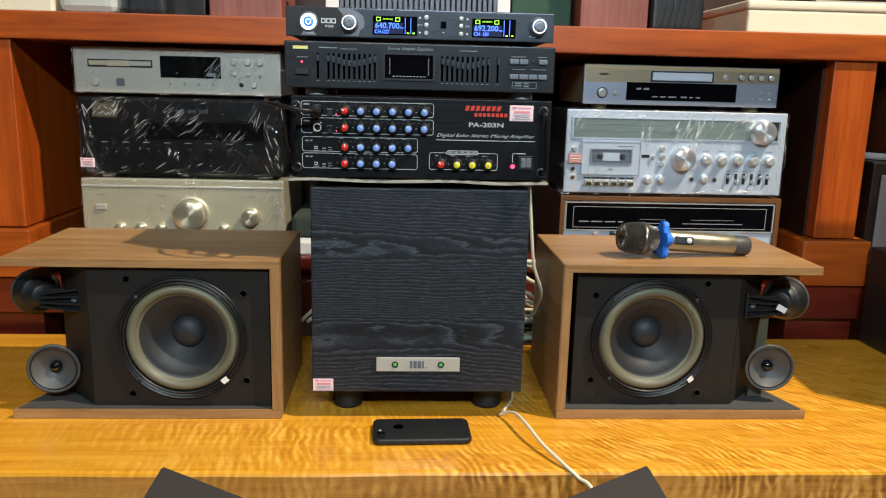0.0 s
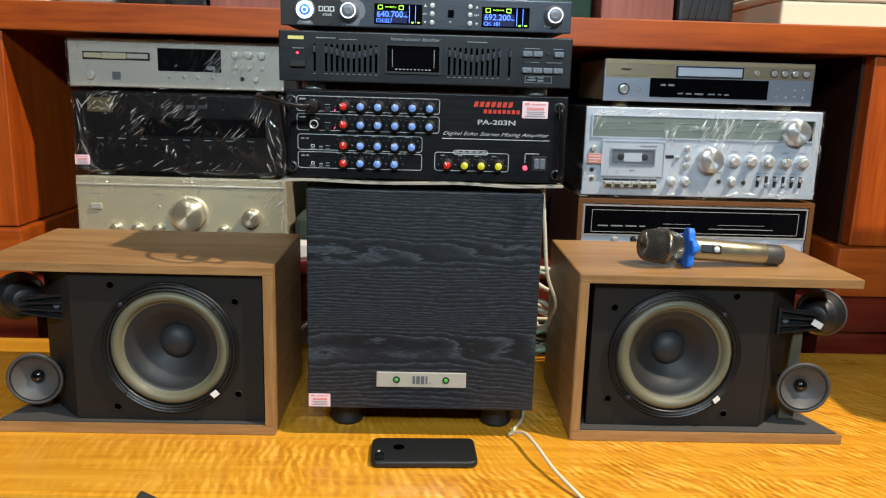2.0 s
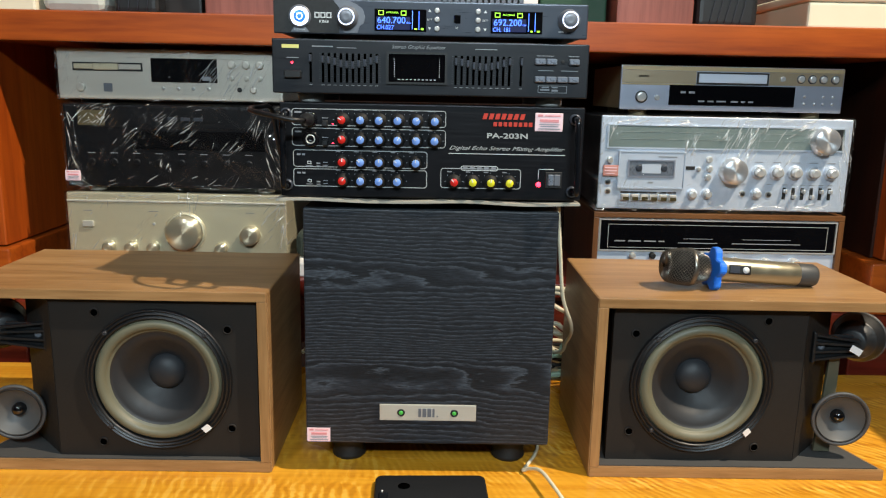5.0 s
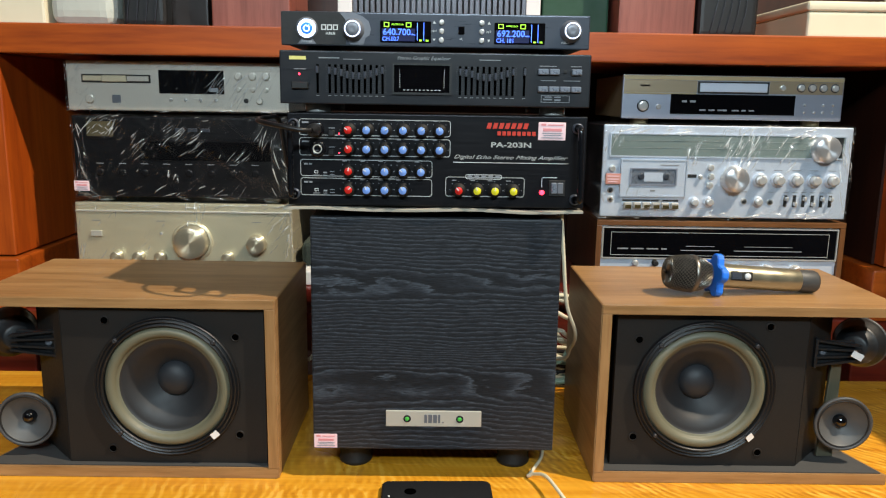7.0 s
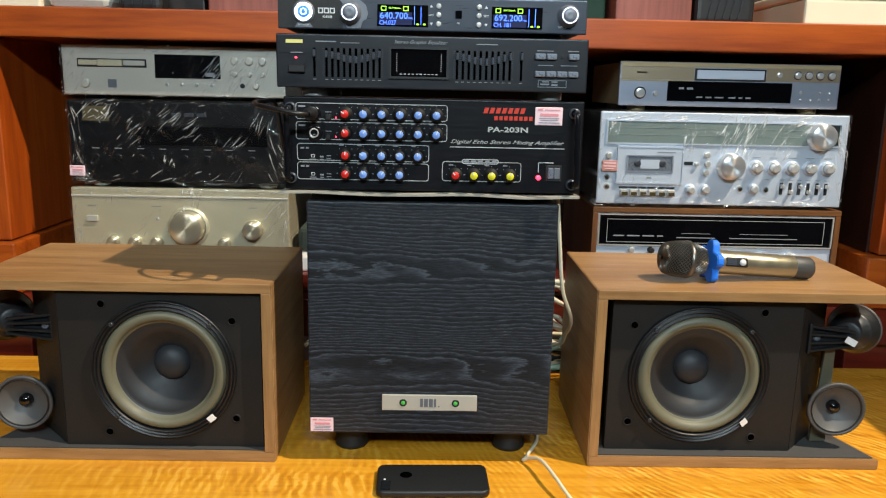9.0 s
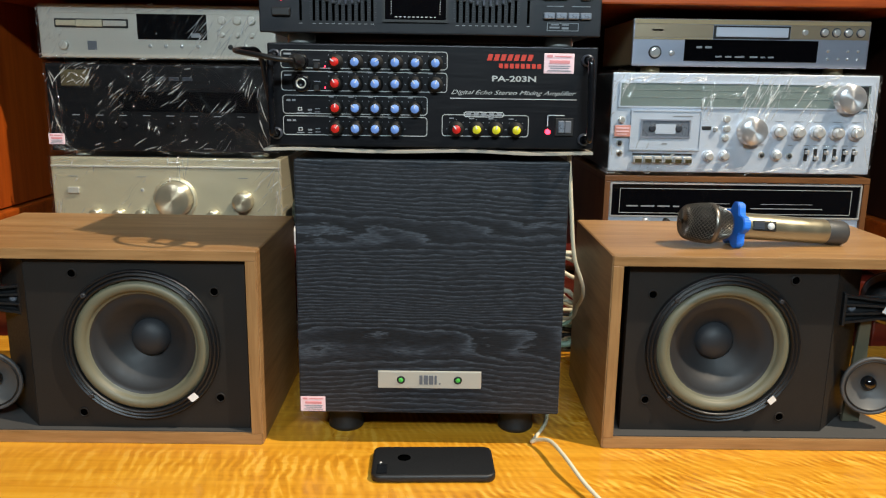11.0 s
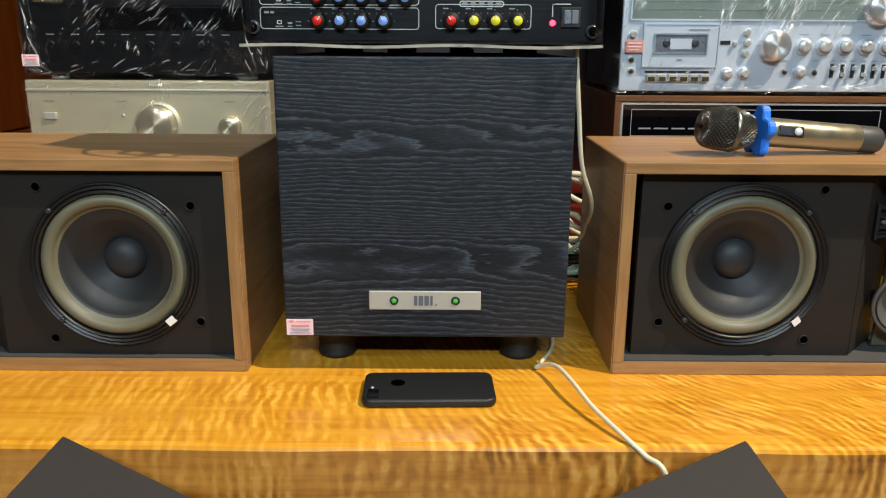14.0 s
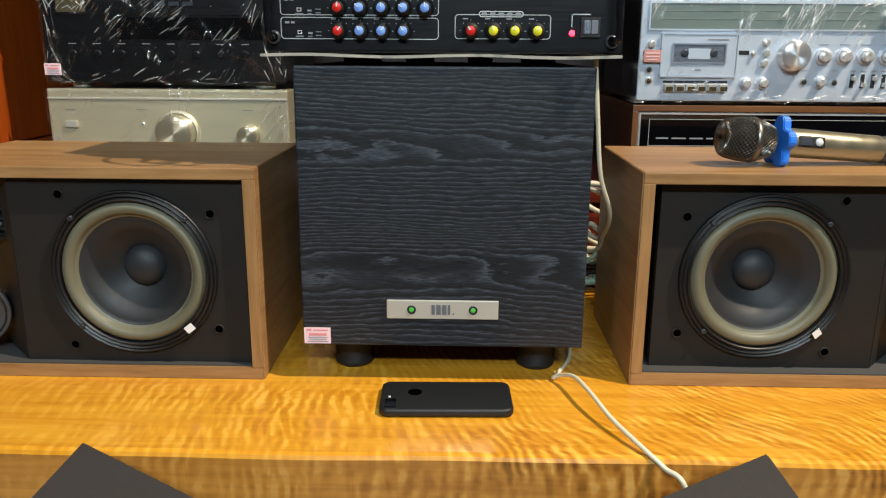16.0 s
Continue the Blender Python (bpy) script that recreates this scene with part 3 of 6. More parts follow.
# ---------------------------------------------------------------- loudspeakers
def bookshelf_speaker(x, y, s, cx, cz, sunk, sockets, label):
    """A wide bookshelf loudspeaker whose outer side is open, with a woofer on a baffle and two tweeters on arms.
    s: the side to which it opens; cx, cz: the woofer's centre; sunk: the depth of the baffle behind the front edge."""
    W, D, H, T = 0.432, 0.262, 0.269, 0.014
    e = thing("bookshelf_speaker", (x, y, TOP), label, "speaker", "pair of bookshelf speakers")

    def bx(x0, x1, *rest, **kw):
        a, c = sorted((s * x0, s * x1))
        return bm_box(a, c, *rest, **kw)

    part("top_board", bx(0, W, 0, D, H - T, H, 0.001), M_WALNUT, e)
    poly = [(0, 0), (s * W, 0), (s * (W - 0.035), 0.11), (s * (W - 0.1), D), (0, D)]
    bottom = part("bottom_board", bm_prism(poly, 0, 0.016, 0.001), M_WALNUT, e)
    inner = [(s * T, 0.004), (s * (W - 0.008), 0.004), (s * (W - 0.043), 0.11), (s * (W - 0.1), D - 0.01), (s * T, D - 0.01)]
    part("lining", bm_prism(inner, 0.0163, 0.018), M_LEDGE, bottom, "dusty dark grey lining")
    part("side_board", bx(0, T, 0.0, D, 0.016, H - T, 0.0008), M_WALNUT_UP, e)
    part("side_veneer", bx(-0.0012, -0.0002, 0.002, D, 0.001, H - 0.001), M_WALNUT_SIDE_LIT, e, "walnut side veneer with bounced light in its colour")
    bl = [(s * 0.306, sunk), (s * 0.376, sunk + 0.071), (s * 0.376, D - 0.005), (s * 0.362, D - 0.005), (s * 0.362, sunk + 0.078), (s * 0.294, sunk + 0.012)]
    part("baffle_cheek", bm_prism(bl, 0.0182, H - T - 0.001, 0.001), M_BAFFLE, e, "slanted black side of the baffle")
    part("inner_back", bx(T + 0.002, 0.33, 0.11, 0.114, 0.0182, H - T - 0.001), M_BAFFLE, e)
    baffle = part("baffle", bm_holed(*sorted((s * (T + (0.0135 if s > 0 else 0.004)), s * 0.305)), 0.0182, H - T - 0.001, s * cx, cz, 0.092, sunk, sunk + 0.012), M_BAFFLE, e, "black speaker baffle")
    cx, fy = s * cx, sunk - 0.001
    woofer = part("woofer_frame", bm_lathe([(0.1045, -0.001), (0.1045, 0.003), (0.1035, 0.0055), (0.1022, 0.0058), (0.1008, 0.0022), (0.0998, 0.0022), (0.0985, 0.0068), (0.0972, 0.0068), (0.0958, 0.0026), (0.0948, 0.0026), (0.0935, 0.0074), (0.092, 0.0074), (0.0905, 0.004), (0.09, -0.002)], 48, "-Y", (cx, fy, cz)), M_RING, e, "black ribbed woofer ring")
    part("surround", bm_lathe([(0.0902, 0.0), (0.0882, 0.0035), (0.085, 0.0062), (0.081, 0.0068), (0.077, 0.005), (0.0745, 0.0015), (0.0735, -0.002), (0.0715, -0.0015), (0.0695, -0.0055)], 48, "-Y", (cx, fy, cz)), M_SURROUND, woofer, "grey-olive foam surround")
    part("cone", bm_lathe([(0.0708, -0.003), (0.0675, -0.006), (0.0655, -0.0055), (0.051, -0.018), (0.037, -0.029), (0.022, -0.039)], 48, "-Y", (cx, fy, cz)), M_CONE, woofer, "dark grey paper cone")
    part("dust_cap", bm_lathe([(0.0265, -0.0365), (0.0255, -0.031), (0.0205, -0.025), (0.013, -0.0212), (0.0055, -0.0198), (0, -0.0195)], 32, "-Y", (cx, fy, cz)), M_DUSTCAP, woofer, "domed dust cap")
    for a in (45, 135, 225, 315):
        part("screw", bm_lathe([(0.0034, 0.002), (0.0034, 0.0084), (0.0026, 0.009), (0.0012, 0.009), (0, 0.0078)], 12, "-Y", (cx + 0.098 * math.cos(radians(a)), fy, cz + 0.098 * math.sin(radians(a)))), M_SCREW, woofer)
    for hx, hz in sockets:
        part("grille_socket", bm_lathe([(0.0068, -0.001), (0.0068, 0.001), (0.005, 0.0014), (0.0049, 0.0004)], 18, "-Y", (s * hx, sunk - 0.0002, hz)), M_BAFFLE, baffle)
        part("socket_hole", bm_lathe([(0.0049, 0.0003), (0.0, 0.0003)], 18, "-Y", (s * hx, sunk - 0.0004, hz)), M_VOID, baffle)
    tag = part("paper_tag", bm_box(-0.0055, 0.0055, -0.0003, 0.0003, -0.0048, 0.0048), M_WHITEPAPER, e, "small white paper tag", (cx + 0.0685, fy - 0.0125, cz - 0.068))
    tag.rotation_euler = (0.1, radians(-38), 0.2)
    # lower tweeter, looking ahead
    tx, ty, tz = s * 0.3745, 0.03, 0.083 if s > 0 else 0.0755
    turn = Matrix.Rotation(radians(s * -6), 4, "Z") @ Matrix.Rotation(radians(90), 4, "X")
    tw = part("tweeter", bm_lathe([(0.012, -0.036), (0.02, -0.034), (0.022, -0.02), (0.0395, -0.005), (0.042, -0.001), (0.042, 0.0024), (0.0408, 0.0036), (0.0375, 0.003), (0.0368, 0.0012)], 40, "-Y", (tx, ty, tz), turn), M_TWEETRIM, e, "grey cone tweeter with grey rim")
    part("gasket", bm_lathe([(0.0369, 0.0026), (0.0362, 0.0034), (0.0348, 0.003), (0.0342, 0.0008)], 40, "-Y", (tx, ty, tz), turn), M_RUBBER, tw, "thin black gasket")
    part("cone", bm_lathe([(0.0346, 0.0022), (0.033, 0.0002), (0.022, -0.0065), (0.009, -0.014)], 40, "-Y", (tx, ty, tz), turn), M_TWEET, tw, "grey paper cone")
    part("dome", bm_lathe([(0.0098, -0.014), (0.0096, -0.007), (0.0075, -0.003), (0.004, -0.0012), (0, -0.0008)], 24, "-Y", (tx, ty, tz), turn), M_GLASS, tw, "glossy black dome")
    part("arm", bx(0.345, 0.372, 0.05, 0.06, tz - 0.012, tz + 0.012, 0.002), M_BLACK, tw)
    # upper tweeter, turned outwards, seen from behind
    ux, uy, uz = s * 0.413, 0.082, 0.191
    axis = Vector((s * 0.62, 0.76, -0.05)).normalized()
    turn2 = axis.to_track_quat("Z", "Y").to_matrix().to_4x4()
    t2 = part("tweeter", bm_lathe([(0, -0.034), (0.016, -0.034), (0.02, -0.032), (0.0215, -0.014), (0.0285, -0.0125), (0.0305, -0.009), (0.0315, -0.004), (0.036, 0.003), (0.0375, 0.012), (0.0375, 0.016), (0.035, 0.017), (0.031, 0.011), (0.012, 0.002), (0, 0.004)], 36, "-Y", (ux, uy, uz), turn2), M_BLACK, e, "black tweeter cup turned outwards")
    part("rim", bm_lathe([(0.0374, 0.0125), (0.0392, 0.0135), (0.0392, 0.0165), (0.0374, 0.0178)], 36, "-Y", (ux, uy, uz), turn2), M_TWEETRIM, t2, "grey moulded rim")
    part("arm", bx(0.33, 0.385, 0.042, 0.046, uz - 0.017, uz + 0.017, 0.001), M_BLACK, t2)
    for lift in (-0.019, -0.007, 0.007, 0.019):
        rib = bx(0.324, 0.392, 0.033, 0.0415, uz - 0.0016, uz + 0.0016)
        for v in rib.verts:
            v.co.z += lift * (1.0 - 0.45 * (abs(v.co.x) - 0.324) / 0.068)
        part("rib", rib, M_BLACK, t2)
    part("arm_plate", bx(0.3225, 0.3265, 0.032, 0.05, uz - 0.023, uz + 0.023, 0.001), M_BLACK, t2)
    part("bolt", bm_lathe([(0.005, 0), (0.005, 0.003), (0.002, 0.0035), (0, 0.0025)], 14, "-Y", (s * 0.338, 0.042, uz)), M_BANDGREY, t2)
    if s > 0:
        tg = part("paper_tag", bm_box(-0.009, 0.009, -0.0003, 0.0003, -0.005, 0.005), M_WHITEPAPER, e, "small white paper tag", (0.382, 0.026, 0.19))
        tg.rotation_euler = (0, radians(28), 0)
        strut = bm_box(-0.0075, 0.0075, 0.052, 0.058, 0.02, 0.176, 0.001)
        for v in strut.verts:
            v.co.x = 0.366 + v.co.x * (1.5 - 4.5 * (v.co.z - 0.06)) + 0.02 * (v.co.z - 0.1)
        part("strut", strut, M_STRUT, e, "olive-grey tapered strut")
    return e


def subwoofer():
    x0, x1, z0, z1 = -0.143, 0.204, 0.7925, 1.132
    e = thing("subwoofer", (0.0305, 1.2, TOP), "square black ash subwoofer on round feet", "subwoofer")
    hw, b0, b1 = (x1 - x0) / 2, z0 - TOP, z1 - TOP
    part("cabinet", bm_box(-hw, hw, 0.0, 0.36, b0, b1, 0.0025, 2), M_ASH, e)
    for fx in (-0.119, 0.123):
        for fy in (0.066, 0.3):
            part("foot", bm_lathe([(0, 0), (0.022, 0), (0.025, 0.003), (0.0255, 0.007), (0.0235, 0.011), (0.0275, b0 - 0.001)], 28, "Z", (fx, fy, 0)), M_RUBBER, e, "round black foot")
    pl = part("badge_plate", bm_box(-0.0685, 0.0685, -0.0035, -0.0003, 0.0855, 0.1095, 0.0012), M_PLATE, e, "brushed silver badge plate")
    for dx, mt in ((-0.038, M_GREENLED), (0.0375, M_GREENLED)):
        part("led_ring", bm_lathe([(0.0056, 0.003), (0.0054, 0.0044), (0.0036, 0.005), (0.0032, 0.0038)], 18, "-Y", (dx, 0, 0.0975)), M_RUBBER, pl)
        part("led", bm_lathe([(0.0033, 0.0036), (0.0028, 0.0046), (0, 0.005)], 14, "-Y", (dx, 0, 0.0975)), mt, pl)
    for i, (dx, w) in enumerate(((-0.0115, 0.004), (-0.005, 0.0055), (0.002, 0.0055), (0.008, 0.003), (0.0135, 0.002))):
        top = 0.104 if i != 4 else 0.0935
        part("logo_bar", bm_box(dx - w / 2, dx + w / 2, -0.0042, -0.0033, 0.0915, top), M_BANDGREY, pl)
    st = part("price_sticker", bm_box(-0.172, -0.139, -0.0007, -0.0002, 0.0505, 0.0715), M_STICKER, e, "pale pink printed sticker")
    sticker_print(st, -0.172, 0.0505, 0.033, 0.021, -0.0007)
    return e


def sticker_print(parent, x, z, w, h, y):
    bars(parent, [(x + w * a, x + w * b, z + h * c, z + h * d) for a, b, c, d in ((0.1, 0.28, 0.8, 0.92), (0.35, 0.9, 0.82, 0.88), (0.18, 0.85, 0.5, 0.66))], y, M_STICKRED)
    bars(parent, [(x + w * a, x + w * b, z + h * c, z + h * d) for a, b, c, d in ((0.15, 0.88, 0.36, 0.4), (0.2, 0.84, 0.25, 0.29), (0.12, 0.9, 0.12, 0.16))], y, M_GREYPRINT)


def front_box(ax, s, label):
    """A cabinet on the floor before the table; only the rear corner of its top is in view."""
    poly = [(0, 0), (-s * 0.168, -0.11), (-s * 0.168, -0.28), (-s * 0.005, -0.28)]
    e = thing("floor_speaker", (ax, 0.995, 0.0), label, "speaker", "pair of floor speakers")
    part("cabinet", bm_prism(poly, 0.0, 0.7505, 0.002), M_FRONTBOX, e)
    part("top_panel", bm_prism(poly, 0.751, 0.769, 0.0035), M_FRONTBOX, e, "dark grey textured top panel")
    return e


def phone():
    e = thing("mobile_phone", (0.0365, 1.142, TOP), "black phone in matt case lying face down on table", "phone", rz=1.5)
    body = bm_rounded(0.0775, 0.0395, 0.0005, 0.0105, 0.0115, 0.0028)
    c = part("case", body, M_CASE, e)
    part("logo_cutout", bm_lathe([(0.0085, 0.0104), (0.0085, 0.0108), (0, 0.0108)], 28, "Z", (-0.037, 0.007, 0)), M_VOID, c, "round dark cut-out")
    part("camera_bump", bm_box(-0.071, -0.058, -0.034, -0.012, 0.0103, 0.0117, 0.0006), M_GLASS, c)
    part("flash", bm_lathe([(0.0016, 0.0104), (0.0016, 0.0112), (0, 0.0113)], 10, "Z", (-0.0665, -0.006, 0)), M_WHITE, c)
    for x in (-0.05, 0.055):
        part("side_button", bm_box(x, x + 0.009, -0.0402, -0.0393, 0.004, 0.0065), M_RUBBER, c)


setting()
table()
shelf_unit()
bookshelf_speaker(0.266, 1.2, 1, 0.1596, 0.137, 0.022, ((0.06, 0.212), (0.2484, 0.2335), (0.0597, 0.0625), (0.2467, 0.0396)), "walnut bookshelf speaker with a microphone lying on it")
bookshelf_speaker(-0.195, 1.2, -1, 0.158, 0.136, 0.0128, ((0.2429, 0.2335), (0.0584, 0.211), (0.2425, 0.0395), (0.057, 0.0625)), "walnut bookshelf speaker with open side and shaded top")
subwoofer()
front_box(-0.326, -1, "dark grey floor speaker, corner against the table")
front_box(0.356, 1, "dark grey floor speaker, corner against the table edge")
phone()


# ---------------------------------------------------------------- hi-fi units
CACHE = {}


def shared(key, make, material):
    if key not in CACHE:
        CACHE[key] = as_mesh(key[0], make(), material)
    return CACHE[key]


def unit(name, x0, x1, y, z0, z1, depth, label, front, case, foot=0.008, feet=True, category="amplifier", group="", bevel=0.002, panel=0.007, foot_mat=None):
    """A hi-fi box: case, front panel and four feet. Its own frame: centre of the front's lower edge."""
    e = thing(name, ((x0 + x1) / 2, y, z0), label, category, group)
    w, h = (x1 - x0) / 2, z1 - z0
    f = foot if feet else 0.0
    part("case", bm_box(-w + 0.003, w - 0.003, panel, depth, f + 0.002, h - 0.002, 0.0015), case, e)
    p = part("front_panel", bm_box(-w, w, 0, panel, f, h, bevel, 3), front, e)
    if feet:
        for fx in (-w + 0.045, w - 0.045):
            for fy in (0.035, depth - 0.05):
                part("foot", shared(("foot", round(f, 4), (foot_mat or M_RUBBER).name), lambda: bm_lathe([(0, 0), (0.017, 0), (0.018, 0.002), (0.018, f - 0.001), (0.015, f + 0.001)], 20, "Z"), foot_mat or M_RUBBER), None, e, "", (fx, fy, 0))
    return e, p


def knob(parent, x, z, r, d, material, name="knob", label="", y=0.0, mark=None, angle=0.0):
    prof = [(r * 1.04, 0), (r * 1.04, d * 0.12), (r, d * 0.16), (r * 0.97, d * 0.9), (r * 0.9, d), (r * 0.55, d * 0.985), (0, d)]
    k = part(name, shared((name, round(r, 4), round(d, 4), material.name), lambda: bm_lathe(prof, 28), material), None, parent, label, (x, y, z))
    if mark:
        m = part("pointer", bm_box(-r * 0.1, r * 0.1, -d - 0.0004, -d + 0.0004, r * 0.25, r * 0.95), mark, k)
        m.rotation_euler = (0, radians(angle), 0)
    return k


def button(parent, x0, x1, z0, z1, material, d=0.003, name="button", y=0.0, label=""):
    w, h = (x1 - x0), (z1 - z0)
    return part(name, shared((name, round(w, 4), round(h, 4), round(d, 4), material.name), lambda: bm_box(-w / 2, w / 2, -d, 0.0005, -h / 2, h / 2, min(w, h, d) * 0.2, 1), material), None, parent, label, ((x0 + x1) / 2, y, (z0 + z1) / 2))


def pane(parent, x0, x1, z0, z1, material, name, label="", y=0.0, d=0.0015, rim=None):
    p = part(name, bm_box(x0, x1, y - d, y + 0.0005, z0, z1, 0.0005, 1), material, parent, label)
    if rim:
        part("bezel", bm_frame(x0 - 0.003, x1 + 0.003, z0 - 0.003, z1 + 0.003, 0.0028, y - d - 0.0015, y + 0.0002), rim, p)
    return p


def film(parent, x0, x1, z0, z1, depth, seed, loose=0.004, bunches=()):
    """Packing film pulled round the front, top and sides of a unit. bunches: (x, z, half width, half height, lean, count, length)
    of its creases as shares of the front; lean is from the upright, in degrees."""
    rnd = random.Random(int(seed * 10))
    w, h = x1 - x0, z1 - z0
    nx, nz, top = int(w / 0.0009), int(h / 0.0009), 8
    cx, cz = 60, 26
    coarse = np.zeros((cz + 1, cx + 1))
    for j in range(cz + 1):
        for i in range(cx + 1):
            x, z = w * i / cx, h * j / cz
            a = abs(noise.noise(Vector((x * 14 + z * 11, z * 5 - x * 3, seed * 3.7))))
            c = abs(noise.noise(Vector((x * 34 + z * 30, z * 9, seed))))
            coarse[j, i] = 0.35 + max(0, 0.5 - 1.4 * a) * 1.1 + max(0, 0.25 - c) * 0.8
    u, v = np.linspace(0, 1, nx + 1), np.linspace(0, 1, nz + 1)
    push = np.array([np.interp(u * cx, np.arange(cx + 1), r) for r in coarse])
    push = np.array([np.interp(v * cz, np.arange(cz + 1), c) for c in push.T]).T * loose
    gx, gz = np.meshgrid(u * w, v * h)
    gather = np.zeros_like(gx)
    lots = list(bunches) + [(0.5, 0.5, 0.5, 0.5, 35, 12, 0.014), (0.5, 0.97, 0.5, 0.03, 80, 14, 0.03), (0.5, 0.03, 0.5, 0.04, 85, 14, 0.04), (0.012, 0.5, 0.012, 0.5, 8, 9, 0.03), (0.988, 0.5, 0.012, 0.5, -8, 9, 0.03)]
    for bx, bz, rx, rz, lean, count, length in lots:
        for _ in range(count):
            px, pz = (bx + rnd.uniform(-rx, rx)) * w, (bz + rnd.uniform(-rz, rz)) * h
            a = radians(lean + rnd.gauss(0, 7))
            du, dv = math.sin(a), math.cos(a)
            half = length * rnd.uniform(0.2, 1.0) ** 1.4 / 2
            along = (gx - px) * du + (gz - pz) * dv
            bow = 0.0012 * np.sin(along * 90 + px * 300)
            off = (gx - px) * dv - (gz - pz) * du + bow
            taper = np.clip(1.15 - (along / half) ** 2, 0, 1)
            gather += rnd.uniform(0.25, 1.0) ** 1.3 * taper * np.exp(-(off / rnd.uniform(0.0005, 0.0012)) ** 2)
    push += 0.0013 * gather
    edge = np.minimum(1, np.minimum(u, 1 - u) * 30 + 0.12)
    push *= edge
    side = [0.004 * noise.noise(Vector((z * 30, seed, 1))) for z in v * h]
    xs = x0 + gx
    xs[:, 0] += side
    xs[:, -1] += side
    rows = [np.stack([xs[j], -0.0035 - push[j], z0 + gz[j]], 1) for j in range(nz + 1)]
    for j in range(1, top + 1):
        rows.append(np.stack([xs[nz], np.full(nx + 1, depth * j / top), np.full(nx + 1, z1 + 0.0025) + push[nz] * 0.5], 1))
    front = np.concatenate(rows)
    backs = [np.stack([xs[:, i], np.full(nz + 1, 0.12), z0 + gz[:, i]], 1) for i in (0, -1)]
    verts = np.concatenate([front] + backs)
    n = nx + 1
    j, i = np.meshgrid(np.arange(nz + top), np.arange(nx), indexing="ij")
    a = (j * n + i).ravel()
    faces = [np.stack([a, a + 1, a + n + 1, a + n], 1)]
    for k, col in ((0, 0), (1, nx)):
        r = np.arange(nz)
        f, q = r * n + col, len(front) + k * (nz + 1) + r
        faces.append(np.stack([f, f + n, q + 1, q] if k == 0 else [f + n, f, q, q + 1], 1))
    me = bpy.data.meshes.new("plastic_wrap")
    me.from_pydata(verts.tolist(), [], np.concatenate(faces).tolist())
    me.polygons.foreach_set("use_smooth", [True] * len(me.polygons))
    folds = me.attributes.new("crease_glint", "FLOAT", "POINT")
    # crease strength, which also places the white put in for glints
    layers = np.zeros(len(verts))
    layers[:gather.size] = np.clip(gather, 0, 1).ravel()
    folds.data.foreach_set("value", layers)
    me.materials.append(M_FILM)
    return part("plastic_wrap", me, None, parent, "creased clear packing film")


YR = 1.7


def cd_player():
    x0, x1, z0, z1 = -0.695, -0.262, 1.2525, 1.357
    e, p = unit("cd_player", x0, x1, YR, z0, z1, 0.29, "pale silver CD player in clear packing film", M_SILVERGOLD, M_SILVERGOLD, 0.009, True, "CD player", bevel=0.004)
    c = (x0 + x1) / 2
    X, Z = (lambda v: v / 1000 - c), (lambda v: v / 1000 - z0)
    part("top_band", bm_box(X(-692), X(-265), -0.0012, 0.002, Z(1341), Z(1355), 0.0005), M_SILVERGOLD, p, "pale silver upper band")
    t = pane(p, X(-665), X(-531), Z(1315), Z(1331), M_BLACK, "tray_slot")
    button(t, X(-662), X(-626), Z(1318.5), Z(1328), M_CHAMP, 0.003, "tray_front")
    button(t, X(-625), X(-577), Z(1317), Z(1329), M_CHAMP, 0.004, "tray_front")
    button(t, X(-576), X(-534), Z(1318.5), Z(1328), M_SILVERGOLD, 0.003, "tray_front")
    d = pane(p, X(-515), X(-388), Z(1296), Z(1341), M_GLASS, "display_window")
    bars(d, [(X(-417), X(-400), Z(1300), Z(1308))], -0.0016, M_GREYPRINT)
    pane(p, X(-608), X(-591), Z(1276), Z(1292), M_BANDGREY, "disc_mark", d=0.0006)
    knob(p, X(-651), Z(1284), 0.0085, 0.005, M_SILVERGOLD, "button")
    for x in (-493, -464, -435, -405):
        knob(p, X(x), Z(1284), 0.0032, 0.003, M_CHROME, "button")
    for x in (-360, -332, -306):
        knob(p, X(x), Z(1331), 0.0075, 0.005, M_SILVERGOLD, "button")
        knob(p, X(x), Z(1305.5), 0.0045, 0.004, M_SILVERGOLD, "button")
    knob(p, X(-346), Z(1284), 0.0045, 0.0015, M_RUBBER, "headphone_socket")
    knob(p, X(-319), Z(1284), 0.006, 0.006, M_SILVERGOLD, "knob", mark=M_GREYPRINT)
    film(e, -0.2185, 0.2185, 0.007, z1 - z0 + 0.001, 0.1, 1.0, 0.003, ((0.7, 0.55, 0.05, 0.4, 38, 16, 0.07), (0.77, 0.4, 0.03, 0.3, 34, 10, 0.06), (0.9, 0.6, 0.05, 0.3, 30, 12, 0.04), (0.04, 0.75, 0.03, 0.2, 30, 14, 0.03), (0.06, 0.06, 0.06, 0.06, 80, 8, 0.04), (0.4, 0.93, 0.35, 0.06, 82, 16, 0.05)))


